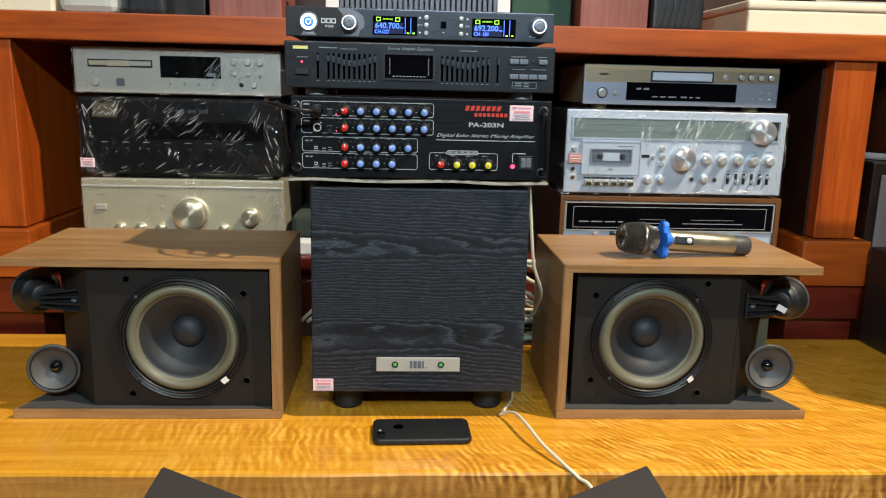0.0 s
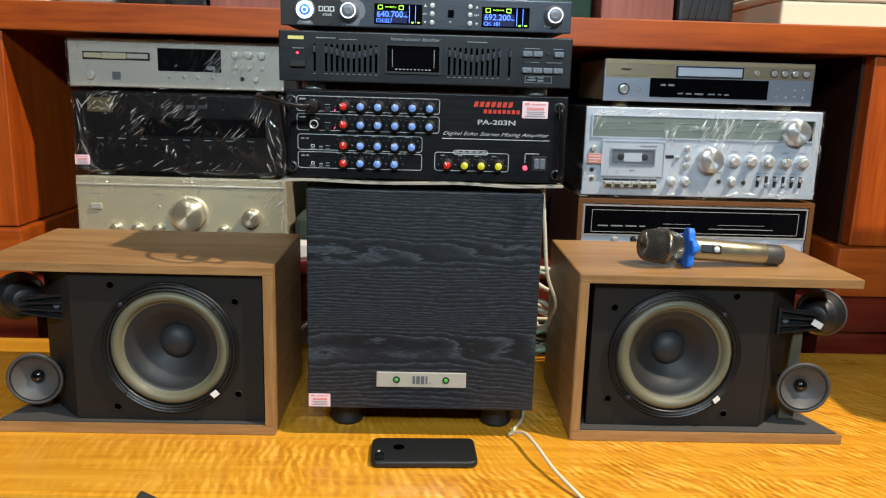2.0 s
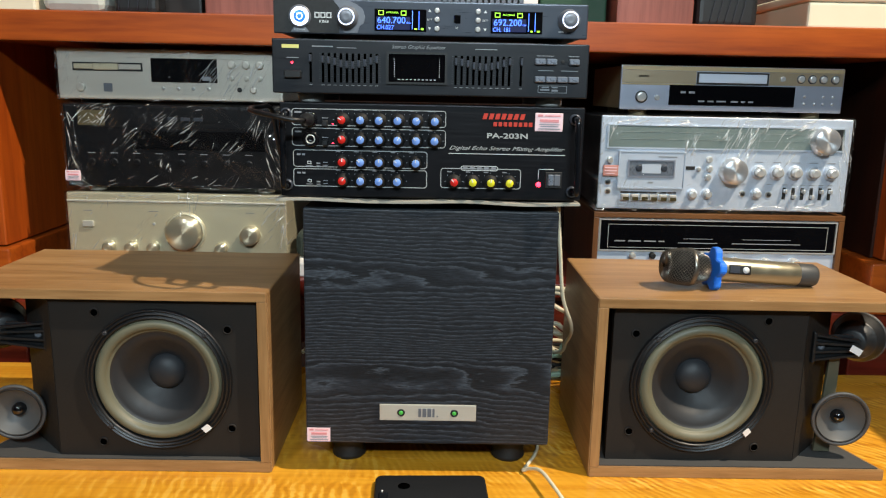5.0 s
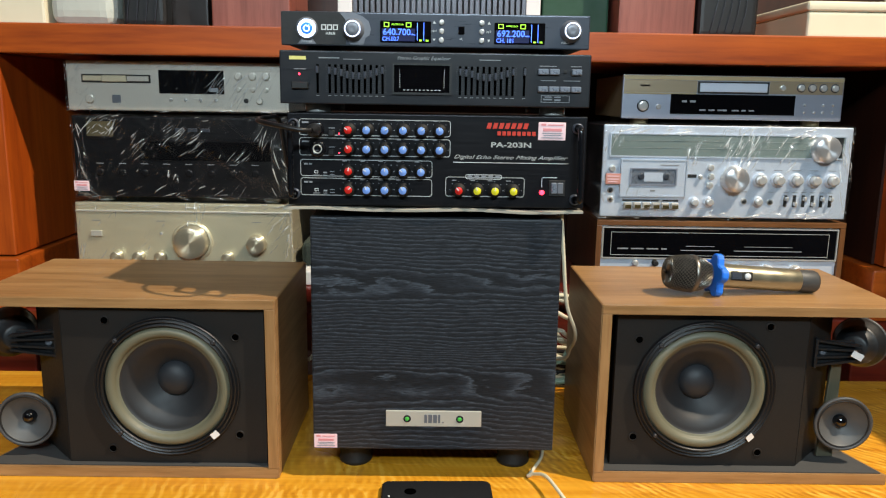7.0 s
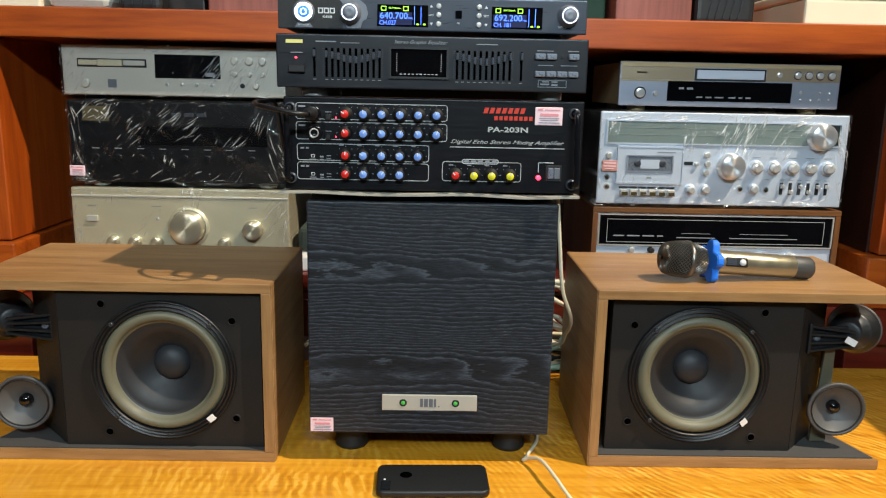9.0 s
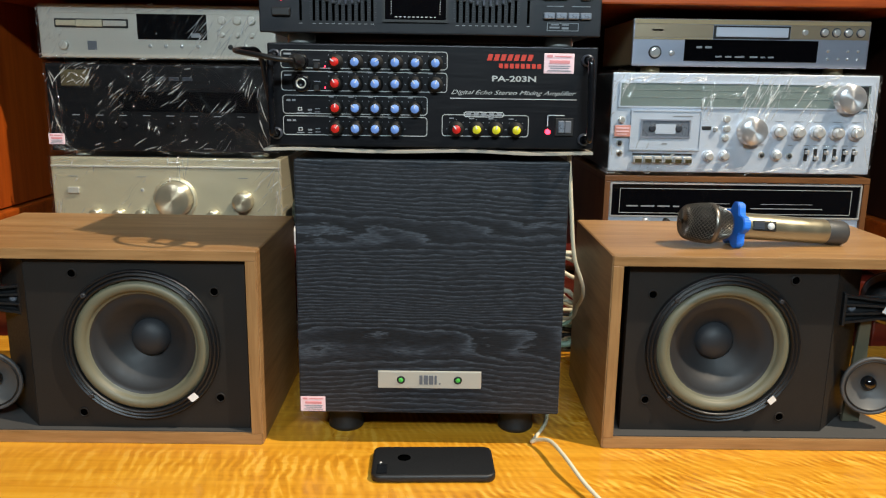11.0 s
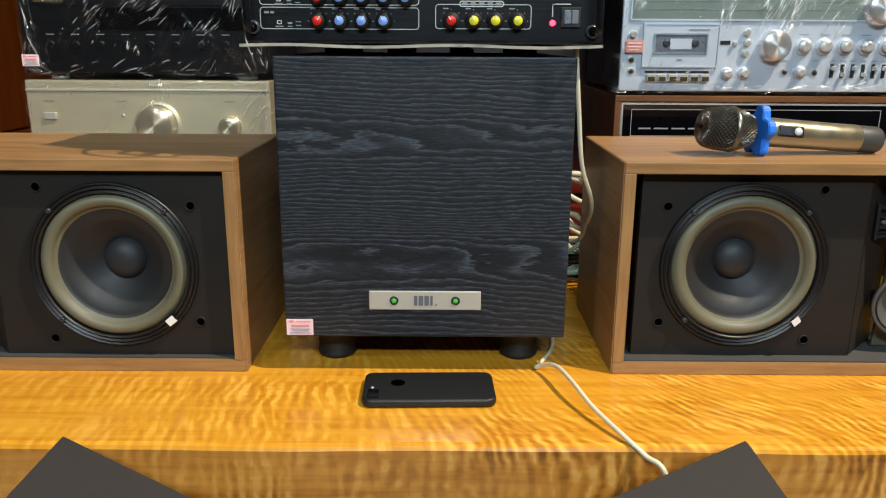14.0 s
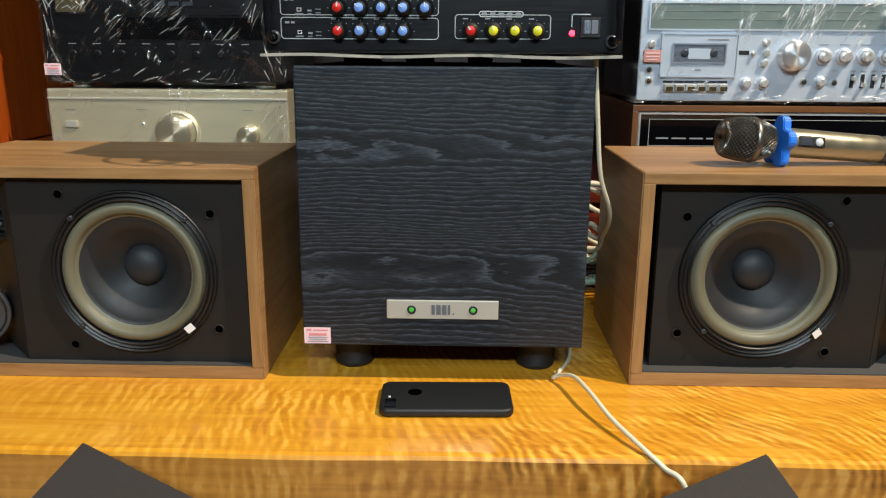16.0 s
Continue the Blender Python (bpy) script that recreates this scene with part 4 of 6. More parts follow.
def black_amplifier():
    x0, x1, z0, z1 = -0.69, -0.262, 1.0805, 1.251
    e, p = unit("stereo_amplifier", x0, x1, YR, z0, z1, 0.3, "black stereo amplifier wrapped in creased clear film", M_PANEL, M_PANEL, 0.011, True, foot_mat=M_CHROME)
    c = (x0 + x1) / 2
    X, Z = (lambda v: v / 1000 - c), (lambda v: v / 1000 - z0)
    part("upper_band", bm_box(X(-687), X(-265), -0.0015, 0.002, Z(1207), Z(1248), 0.0006), M_PANEL, p, "dark grey upper band")
    pane(p, X(-662), X(-610), Z(1211), Z(1240), M_MODELPLATE, "model_plate", d=0.0022)
    for x in (-487, -462, -437):
        button(p, X(x), X(x + 18), Z(1222), Z(1229), M_GREYMETAL, 0.004)
    pane(p, X(-560), X(-300), Z(1165), Z(1203), M_GLASS, "display_window")
    for i in range(8):
        x = -640 + i * 44
        knob(p, X(x), Z(1140), 0.007, 0.004, M_PANEL, "knob")
        bars(p, [(X(x - 7), X(x + 7), Z(1157), Z(1158.5))], -0.0002, M_GREYPRINT)
    st = pane(e, X(-691), X(-661), Z(1103), Z(1123), M_STICKER, "price_sticker", "pale pink printed sticker", -0.0085, 0.0005)
    sticker_print(st, X(-691), Z(1103), 0.03, 0.02, -0.009)
    film(e, -0.217, 0.217, 0.006, z1 - z0 + 0.001, 0.16, 4.0, 0.006, ((0.12, 0.88, 0.05, 0.1, 45, 16, 0.05), (0.155, 0.86, 0.03, 0.08, -55, 8, 0.03), (0.21, 0.87, 0.04, 0.1, 42, 18, 0.05), (0.28, 0.66, 0.05, 0.16, 44, 18, 0.06), (0.47, 0.8, 0.05, 0.12, 48, 20, 0.05), (0.55, 0.68, 0.04, 0.14, 52, 14, 0.05), (0.46, 0.27, 0.025, 0.06, 20, 16, 0.015), (0.76, 0.45, 0.04, 0.16, 45, 14, 0.05), (0.9, 0.75, 0.05, 0.15, 20, 16, 0.05), (0.95, 0.3, 0.03, 0.2, -20, 14, 0.05), (0.07, 0.12, 0.05, 0.08, -50, 14, 0.05), (0.05, 0.55, 0.02, 0.3, -12, 10, 0.06), (0.42, 0.1, 0.25, 0.06, 65, 14, 0.05)))


def gold_amplifier():
    x0, x1, z0, z1 = -0.697, -0.26, LOW + 0.0005, 1.0795
    e, p = unit("integrated_amplifier", x0, x1, YR, z0, z1, 0.32, "champagne gold integrated amplifier in clear film", M_CHAMP, M_CHAMP, 0.013, True, bevel=0.004, panel=0.012)
    c = (x0 + x1) / 2
    X, Z = (lambda v: v / 1000 - c), (lambda v: v / 1000 - z0)
    part("top_lip", bm_box(X(-696), X(-261), -0.0025, 0.003, Z(1060), Z(1064), 0.001), M_SILVERGOLD, p)
    button(p, X(-667), X(-645), Z(1010), Z(1022), M_SILVERGOLD, 0.005)
    knob(p, X(-526), Z(1017), 0.003, 0.002, M_CHROME, "indicator")
    ring = part("knob_ring", bm_lathe([(0.042, 0), (0.041, 0.003), (0.036, 0.0035)], 40), M_CHAMP, p, "", (X(-464), 0, Z(1001)))
    knob(ring, 0, 0, 0.034, 0.024, M_SPUN, "volume_knob", "large spun metal volume knob")
    knob(p, X(-333), Z(998), 0.019, 0.02, M_SPUN, "selector_knob", "spun brass-toned selector knob")
    for x in (-616, -572, -528, -392):
        knob(p, X(x), Z(970), 0.0115, 0.016, M_SPUN, "tone_knob")
    for x in (-656, -526, -464, -333):
        bars(p, [(X(x - 9), X(x + 9), Z(1042), Z(1043.2))], -0.0002, M_GREYPRINT)
    film(e, -0.2205, 0.2205, 0.004, z1 - z0 + 0.0015, 0.2, 7.0, 0.003, ((0.55, 0.86, 0.05, 0.12, 2, 22, 0.04), (0.54, 0.62, 0.03, 0.18, -3, 10, 0.05), (0.93, 0.55, 0.04, 0.3, 40, 18, 0.05), (0.975, 0.6, 0.015, 0.35, 4, 12, 0.06), (0.025, 0.6, 0.02, 0.35, 4, 14, 0.06), (0.5, 0.94, 0.45, 0.04, 84, 24, 0.06), (0.2, 0.85, 0.1, 0.1, 20, 8, 0.02), (0.3, 0.35, 0.2, 0.15, 40, 8, 0.03)))


def dvd_player():
    x0, x1, z0, z1 = 0.394, 0.832, 1.2505, 1.3475
    e, p = unit("dvd_player", x0, x1, YR, z0, z1, 0.27, "slim silver disc player, top edge gold-tinted as a shelf reflection", M_BLUESILVER, M_GOLDEDGE, 0.0115, True, "disc player", bevel=0.003, foot_mat=M_GOLDEDGE)
    c = (x0 + x1) / 2
    X, Z = (lambda v: v / 1000 - c), (lambda v: v / 1000 - z0)
    # gold on this band paints in the reflection of the orange shelf
    part("top_band", bm_box(X(396), X(830), -0.0014, 0.002, Z(1338), Z(1346), 0.0005), M_GOLDEDGE, p, "upper edge gold-tinted as a shelf reflection")
    bars(p, [(X(428), X(448), Z(1325), Z(1328))], -0.0002, M_GREYPRINT)
    for a, b_ in ((396.5, 541), (684, 829.5)):
        part("upper_fascia", bm_box(X(a), X(b_), -0.0008, 0.002, Z(1313.5), Z(1337.5), 0.0003), M_WARMSILVER, p, "warm silver upper fascia")
    part("seam_line", bm_box(X(396), X(540), -0.0012, 0.002, Z(1310), Z(1313), 0.0003), M_GOLDEDGE, p)
    t = pane(p, X(542), X(683), Z(1312.5), Z(1336), M_BLACK, "tray_slot")
    button(t, X(546), X(679), Z(1316), Z(1333), M_SILVER, 0.0035, "tray_front")
    d = pane(p, X(490), X(737), Z(1272), Z(1311), M_GLASS, "display_window")
    bars(d, [(X(a), X(a + w), Z(1279), Z(1282)) for a, w in ((548, 12), (566, 12), (584, 18), (612, 14), (632, 8), (646, 10))], -0.0016, M_GREYPRINT)
    bars(d, [(X(512), X(522), Z(1295), Z(1299)), (X(528), X(540), Z(1295), Z(1299))], -0.0016, M_GREYPRINT)
    k = knob(p, X(436), Z(1287), 0.0095, 0.006, M_CHROME, "button")
    part("ring", bm_lathe([(0.0118, 0), (0.0118, 0.002), (0.0098, 0.0024)], 24), M_BLACK, k)
    knob(p, X(467), Z(1286), 0.005, 0.004, M_CHROME, "button")
    knob(p, X(710), Z(1325.5), 0.0055, 0.004, M_CHROME, "button")
    for x in (746, 768, 790, 813):
        k = knob(p, X(x), Z(1326), 0.0065, 0.005, M_CHROME, "button", y=-0.0008)
        part("ring", shared(("ring", 8), lambda: bm_lathe([(0.0085, 0), (0.0085, 0.0015), (0.0068, 0.002)], 20), M_GREYMETAL), None, k)
    for x, z in ((757, 1293), (794, 1293), (813, 1293), (757, 1279), (777, 1279), (794, 1279), (813, 1279)):
        knob(p, X(x), Z(z), 0.0024, 0.002, M_CHROME, "button")


def cassette_receiver():
    x0, x1, z0, z1 = 0.362, 0.861, 1.0605, 1.25
    e, p = unit("cassette_receiver", x0, x1, YR, z0, z1, 0.34, "silver cassette receiver in creased clear packing film", M_SILVER, M_BLACK, 0.005, True, "receiver", bevel=0.003)
    c = (x0 + x1) / 2
    X, Z = (lambda v: v / 1000 - c), (lambda v: v / 1000 - z0)
    g = pane(p, X(378), X(845), Z(1189), Z(1231), M_TUNER, "tuner_window", "grey-green tuner scale window", rim=M_SILVER)
    bars(g, [(X(400), X(770), Z(1198 + 7 * i), Z(1198.4 + 7 * i)) for i in (1, 3)], -0.0016, M_LETTER)
    pane(g, X(790), X(842), Z(1190), Z(1230), M_BLACK, "dial_recess", d=0.0022)
    knob(g, X(805), Z(1207), 0.027, 0.02, M_SPUN_SILVER, "tuning_knob", "large spun metal tuning knob")
    knob(p, X(628), Z(1145), 0.026, 0.022, M_SPUN_SILVER, "volume_knob", "large spun metal volume knob")
    for x in (681, 717, 754, 790, 826):
        s = part("knob_skirt", shared(("skirt", 1), lambda: bm_lathe([(0.0145, 0), (0.0145, 0.004), (0.011, 0.006)], 24), M_SILVER), None, p, "", (X(x), 0, Z(1144)))
        knob(s, 0, 0, 0.0095, 0.018, M_CHROME, "knob", mark=M_GREYPRINT, angle=x % 60 - 30)
    dr = pane(p, X(402), X(530), Z(1110), Z(1179), M_SILVER, "cassette_door", "silver cassette door", d=0.005, rim=M_SILVER)
    win = pane(dr, X(421), X(509), Z(1133), Z(1162), M_STEEL, "cassette_window", y=-0.0052, d=0.0006, rim=M_BLUESILVER)
    bars(dr, [(X(446), X(484), Z(1138), Z(1156))], -0.006, M_SILVER, "cassette_label")
    for x in (440, 490):
        part("reel_hub", bm_lathe([(0.0068, 0), (0.0068, 0.001), (0.003, 0.0012), (0, 0.0008)], 16), M_GREYMETAL, dr, "", (X(x), -0.0058, Z(1148)))
    bars(dr, [(X(478), X(515), Z(1170), Z(1172)), (X(460), X(470), Z(1118), Z(1121))], -0.0052, M_GREYPRINT)
    for i in range(6):
        x = 408 + i * 19
        button(p, X(x), X(x + 16), Z(1083), Z(1096), M_CHROME, 0.009, "piano_key")
        pane(p, X(x - 1), X(x + 17), Z(1097), Z(1101), M_BLACK, "key_slot", d=0.0008)
        pane(p, X(x + 3), X(x + 15.6), Z(1083.5), Z(1091), M_KEYWINDOW, "key_window", "dark olive key window", y=-0.009, d=0.0006)
    for x, z in ((551, 1097), (581, 1098), (680, 1100)):
        s = part("knob_skirt", shared(("skirt", 2), lambda: bm_lathe([(0.011, 0), (0.011, 0.003), (0.008, 0.005)], 24), M_SILVER), None, p, "", (X(x), 0, Z(z)))
        knob(s, 0, 0, 0.0072, 0.014, M_CHROME, "knob", mark=M_GREYPRINT, angle=20)
    for x, z in ((381, 1119), (382, 1100), (653, 1100), (706, 1099)):
        k = knob(p, X(x), Z(z), 0.0062, 0.002, M_CHROME, "socket_ring")
        part("socket", shared(("socket", 1), lambda: bm_lathe([(0.0042, 0.0019), (0.0042, 0.0026), (0, 0.0024)], 14), M_RUBBER), None, k)
    for x, z in ((382, 1163), (580, 1167), (582, 1149), (580, 1132), (560, 1148)):
        knob(p, X(x), Z(z), 0.0062 if x != 560 else 0.004, 0.007, M_CHROME, "button")
    part("counter_window", bm_box(X(534), X(553), -0.001, 0.0, Z(1146), Z(1153)), M_BLACK, p)
    for i in range(6):
        x = 737 + i * 18.2
        s = pane(p, X(x - 3.5), X(x + 3.5), Z(1090), Z(1114), M_BLACK, "switch_slot", d=0.0008)
        up = 1107 if i not in (1, 3) else 1096
        button(s, X(x - 2.6), X(x + 2.6), Z(up - 4), Z(up + 4), M_CHROME, 0.011, "lever")
    bars(p, [(X(a - 8), X(a + 8), Z(1163), Z(1164.4)) for a in (681, 717, 754, 790, 826)], -0.0002, M_GREYPRINT)
    bars(p, [(X(a - 5), X(a + 5), Z(1119), Z(1120.2)) for a in (737, 755, 773, 791, 810, 828, 653, 706)], -0.0002, M_GREYPRINT)
    st = pane(e, X(369), X(399), Z(1132), Z(1153), M_REDSTICK, "price_sticker", "faded red printed sticker", -0.007, 0.0005)
    bars(st, [(X(372), X(396), Z(1147), Z(1149)), (X(372), X(396), Z(1141), Z(1143)), (X(374), X(392), Z(1136), Z(1137.5))], -0.0076, M_STICKER)
    film(e, -0.252, 0.252, 0.001, z1 - z0 + 0.001, 0.12, 11.0, 0.006, ((0.355, 0.74, 0.025, 0.16, 16, 24, 0.05), (0.5, 0.87, 0.05, 0.09, 28, 28, 0.035), (0.57, 0.72, 0.04, 0.16, 26, 34, 0.06), (0.62, 0.84, 0.04, 0.1, 22, 24, 0.04), (0.53, 0.55, 0.04, 0.16, 30, 16, 0.06), (0.8, 0.87, 0.05, 0.07, 60, 26, 0.025), (0.86, 0.8, 0.04, 0.08, 35, 18, 0.03), (0.74, 0.66, 0.03, 0.16, 30, 14, 0.06), (0.2, 0.94, 0.17, 0.04, 78, 22, 0.04), (0.06, 0.85, 0.02, 0.1, 20, 12, 0.04), (0.55, 0.08, 0.38, 0.05, 80, 30, 0.07), (0.3, 0.22, 0.08, 0.1, 70, 8, 0.03), (0.968, 0.5, 0.02, 0.4, -8, 18, 0.06)))


def wooden_receiver():
    x0, x1, z0, z1 = 0.358, 0.868, LOW + 0.0005, 1.058
    e = thing("vintage_receiver", ((x0 + x1) / 2, YR, z0), "vintage receiver in walnut case with dark tuner glass", "receiver")
    w, h = (x1 - x0) / 2, z1 - z0
    part("case_top", bm_box(-w, w, 0, 0.35, h - 0.011, h, 0.001), M_OLDWALNUT, e, "walnut veneer case top")
    for a, b_ in ((-w, -w + 0.011), (w - 0.011, w)):
        part("case_side", bm_box(a, b_, 0, 0.35, 0.0, h - 0.0113, 0.001), M_OLDWALNUT_UP, e, "walnut veneer case side")
    p = part("front_panel", bm_box(-w + 0.0115, w - 0.0115, 0.006, 0.34, 0.004, h - 0.0115, 0.001), M_SILVER, e, "brushed silver front panel")
    g = pane(p, -w + 0.016, w - 0.016, h - 0.0775, h - 0.0165, M_GLASS, "tuner_glass", "smoked tuner scale glass", 0.006, 0.003)
    part("trim", bm_frame(-w + 0.0125, w - 0.0125, h - 0.08, h - 0.0135, 0.0028, 0.0015, 0.0058), M_CHROME, g)
    part("trim", bm_frame(-w + 0.031, w - 0.031, h - 0.0725, h - 0.0245, 0.0008, 0.0024, 0.0031), M_LETTER, g)
    bars(g, [(-0.21 + a, -0.21 + a + b_, h - 0.06, h - 0.0575) for a, b_ in ((0, 0.022), (0.028, 0.026), (0.06, 0.024), (0.09, 0.012))], 0.0028, M_GREYPRINT)
    bars(g, [(-0.08, 0.0, h - 0.062, h - 0.0605), (0.03, 0.17, h - 0.062, h - 0.0605), (-0.07, -0.01, h - 0.053, h - 0.0522), (0.05, 0.15, h - 0.053, h - 0.0522)], 0.0028, M_GREYPRINT)
    for i, x in enumerate((-0.172, -0.131, -0.09)):
        knob(p, x, h - 0.088, 0.006, 0.012, M_CHROME if i != 1 else M_RUBBER, "knob" if i != 1 else "headphone_socket", y=0.006)
    for x in (-0.02, 0.04, 0.1, 0.16):
        knob(p, x, h - 0.1, 0.011, 0.018, M_CHROME, "knob", y=0.006)


YF = 1.205


def mixing_amplifier():
    x0, x1, z0, z1 = -0.172, 0.232, 1.1475, 1.272
    e, p = unit("mixing_amplifier", x0, x1, YF, z0, z1, 0.32, "black karaoke mixing amplifier with coloured knobs, switched on", M_PANEL, M_BLACK, 0, False)
    c = (x0 + x1) / 2
    X, Z = (lambda v: v / 1000 - c), (lambda v: v / 1000 - z0)
    line = 0.0009
    for a, b_, lo, hi in ((-156, 48, 1242, 1264), (-156, 48, 1215, 1239), (-155, 24, 1187, 1210), (-155, 24, 1161, 1185), (42, 150, 1162, 1189)):
        part("printed_outline", bm_round_frame(X(a), X(b_), Z(lo), Z(hi), line, 0.0042, -0.0005, 0.0003), M_LETTER, p)
    part("printed_outline", bm_round_frame(X(69), X(119), Z(1186), Z(1192.5), 0.0008, 0.0032, -0.0007, 0.0003), M_WHITE, p)
    bars(p, [(X(72 + i * 9.5), X(78 + i * 9.5), Z(1187.6), Z(1191)) for i in range(5)], -0.0002, M_GREYPRINT)
    rows = ((1250, 6), (1224.5, 6), (1195, 5), (1170, 4))
    for j, (z, n) in enumerate(rows):
        for i in range(n):
            x = -89 + i * 24.4
            amp_knob(p, X(x), Z(z), M_REDKNOB if i == 0 else M_BLUEKNOB, ((i * 53 + j * 31) % 110) - 55)
    for i, x in enumerate((60, 85, 109, 134)):
        amp_knob(p, X(x), Z(1171), M_REDKNOB if i == 0 else M_YELKNOB, -35 + 20 * i)
    led = knob(p, X(174), Z(1169), 0.0032, 0.003, M_REDLED, "power_led")
    part("printed_line", bm_box(X(173), X(174), -0.0005, 0.0003, Z(1176), Z(1189)), M_WHITE, p)
    part("printed_line", bm_box(X(174.2), X(194), -0.0005, 0.0003, Z(1189), Z(1190)), M_WHITE, p)
    s = pane(p, X(183), X(205), Z(1164.5), Z(1186), M_RUBBER, "switch_frame", d=0.003)
    button(s, X(186), X(194), Z(1168), Z(1183), M_STEEL, 0.006, "rocker")
    button(s, X(194.5), X(202.5), Z(1168), Z(1183), M_BANDGREY, 0.0045, "rocker")
    for jx, jz in ((-131, 1224), (-133, 1250)):
        nut = part("jack_nut", shared(("jack_nut", 1), lambda: bm_lathe([(0.0112, 0), (0.0112, 0.002), (0.0098, 0.0045), (0.0066, 0.005), (0.006, 0.001), (0, 0.001)], 24), M_HANDLE), None, p, "glossy black jack collar", (X(jx), 0, Z(jz)))
        part("contact_ring", shared(("contact_ring", 1), lambda: bm_lathe([(0.0064, 0.0046), (0.006, 0.0054), (0.005, 0.0054), (0.0046, 0.003)], 20), M_CHROME), None, nut, "bright metal jack ring")
    for z in (1245, 1219.5):
        button(p, X(-116), X(-108), Z(z - 4), Z(z + 4), M_BLACK, 0.006, "push_switch")
        knob(p, X(-102), Z(z - 0.5), 0.0009, 0.0015, M_REDLED, "led")
    bars(p, [(X(a), X(a + 8), Z(z), Z(z + 1)) for z in (1251.5, 1226) for a in (-116,)], -0.0002, M_GREYPRINT)
    bars(p, [(X(a), X(a + w), Z(z), Z(z + 2.2)) for a, w, z in ((-152, 9, 1258), (-152, 9, 1232.5), (-150, 5, 1202.5), (-143, 4, 1202.5), (-150, 5, 1178), (-143, 4, 1178))], -0.0002, M_GREYPRINT)
    for z in (1189, 1164.5):
        part("printed_outline", bm_frame(X(-136), X(-131), Z(z + 2), Z(z + 6), 0.0007, -0.0005, 0.0003), M_WHITE, p)
        bars(p, [(X(-124), X(-119), Z(z + 2), Z(z + 4)), (X(-138), X(-129), Z(z - 1), Z(z)), (X(-124), X(-119), Z(z - 1), Z(z)), (X(-115), X(-109), Z(z + 4), Z(z + 5)), (X(-115), X(-109), Z(z), Z(z + 1))], -0.0002, M_GREYPRINT)
    # maker's mark as slanted shapes
    slanted(p, [(X(96 + i * 8.2), X(96 + i * 8.2 + 5.6)) for i in range(7)], Z(1254.5), Z(1262), 0.0022, "logo_shape")
    slanted(p, [(X(111 + i * 6.7), X(111 + i * 6.7 + 4.6)) for i in range(8)], Z(1245.5), Z(1251), 0.0, "logo_shape")
    lettering("PA-203N", X(103), X(157), Z(1229.5), Z(1236.5), -0.0004, M_LETTER, p, weight=0.02)
    lettering("Digital Echo Stereo Mixing Amplifier", X(53), X(207), Z(1212), Z(1218.8), -0.0004, M_LETTER, p, shear=0.45)
    part("printed_line", bm_box(X(52), X(208), -0.0005, 0.0003, Z(1208.2), Z(1209)), M_WHITE, p)
    st = pane(p, X(166), X(203), Z(1240), Z(1264), M_STICKER, "price_sticker", "pale pink printed sticker", d=0.0006)
    sticker_print(st, X(166), Z(1240), 0.037, 0.024, -0.0006)
    for xa, za, xb, zb in ((219, 1256, 221, 1160), (-163, 1257, -163, 1163)):
        h = part("rack_handle", bm_tube([(X(xa), 0.001, Z(za)), (X(xa), -0.02, Z(za - 1)), (X(xa), -0.028, Z(za - 10)), (X(xb), -0.028, Z(zb + 10)), (X(xb), -0.02, Z(zb + 1)), (X(xb), 0.001, Z(zb))], 0.004, 10, 8), M_HANDLE, p, "black tubular rack handle")
        for z in (za, zb):
            part("handle_ferrule", bm_lathe([(0.0075, 0), (0.0075, 0.004), (0.0055, 0.005)], 16), M_GREYMETAL, h, "", (X(xa), 0, Z(z)))
    # plug and lead
    lead = thing("microphone_lead", (-0.133, YF, 1.25), "black microphone lead plugged into the amplifier", "cable")
    part("plug", bm_lathe([(0.0, 0.005), (0.007, 0.005), (0.0085, 0.008), (0.0085, 0.03), (0.006, 0.038), (0.0035, 0.046)], 20), M_BLACK, lead)
    part("lead", bm_tube([(0, -0.044, 0), (-0.012, -0.054, 0.001), (-0.036, -0.05, 0.005), (-0.062, -0.034, 0.009), (-0.076, -0.008, 0.012), (-0.07, 0.022, 0.014), (-0.06, 0.055, 0.008), (-0.055, 0.09, -0.06), (-0.05, 0.16, -0.09)], 0.0032, 8, 8), M_BLACKCABLE, lead)


def amp_knob(parent, x, z, cap, angle):
    k = part("knob", shared(("knob", "amp"), lambda: bm_lathe([(0.0096, 0), (0.0096, 0.0015), (0.0076, 0.003), (0.0068, 0.013), (0.0056, 0.0135)], 24), M_RUBBER), None, parent, "", (x, 0, z))
    c = part("cap", shared(("cap", cap.name), lambda: bm_lathe([(0.0052, 0.0128), (0.005, 0.0146), (0.0043, 0.0152), (0, 0.0152)], 24), cap), None, k)
    m = part("pointer", shared(("pointer", "amp"), lambda: bm_box(-0.0006, 0.0006, -0.0158, -0.0151, 0.0008, 0.0056), M_WHITE), None, k)
    m.rotation_euler = (0, radians(angle), 0)
    key = ("tick_marks", "amp")
    if key not in CACHE:
        b = None
        for a in range(-135, 136, 45):
            sx, sz = 0.0118 * math.sin(radians(a)), 0.0118 * math.cos(radians(a))
            b = bm_box(sx - 0.0005, sx + 0.0005, -0.0004, 0.0003, sz - 0.0005, sz + 0.0005, bm=b)
        CACHE[key] = as_mesh("tick_marks", b, M_GREYPRINT)
    tagged(part("tick_marks", CACHE[key], None, k), kind="stuff")
    part("print_bar", shared(("print_bar", "amp"), lambda: bm_box(-0.009, -0.003, -0.0004, 0.0003, 0.0125, 0.0138), M_GREYPRINT), None, k)
    return k


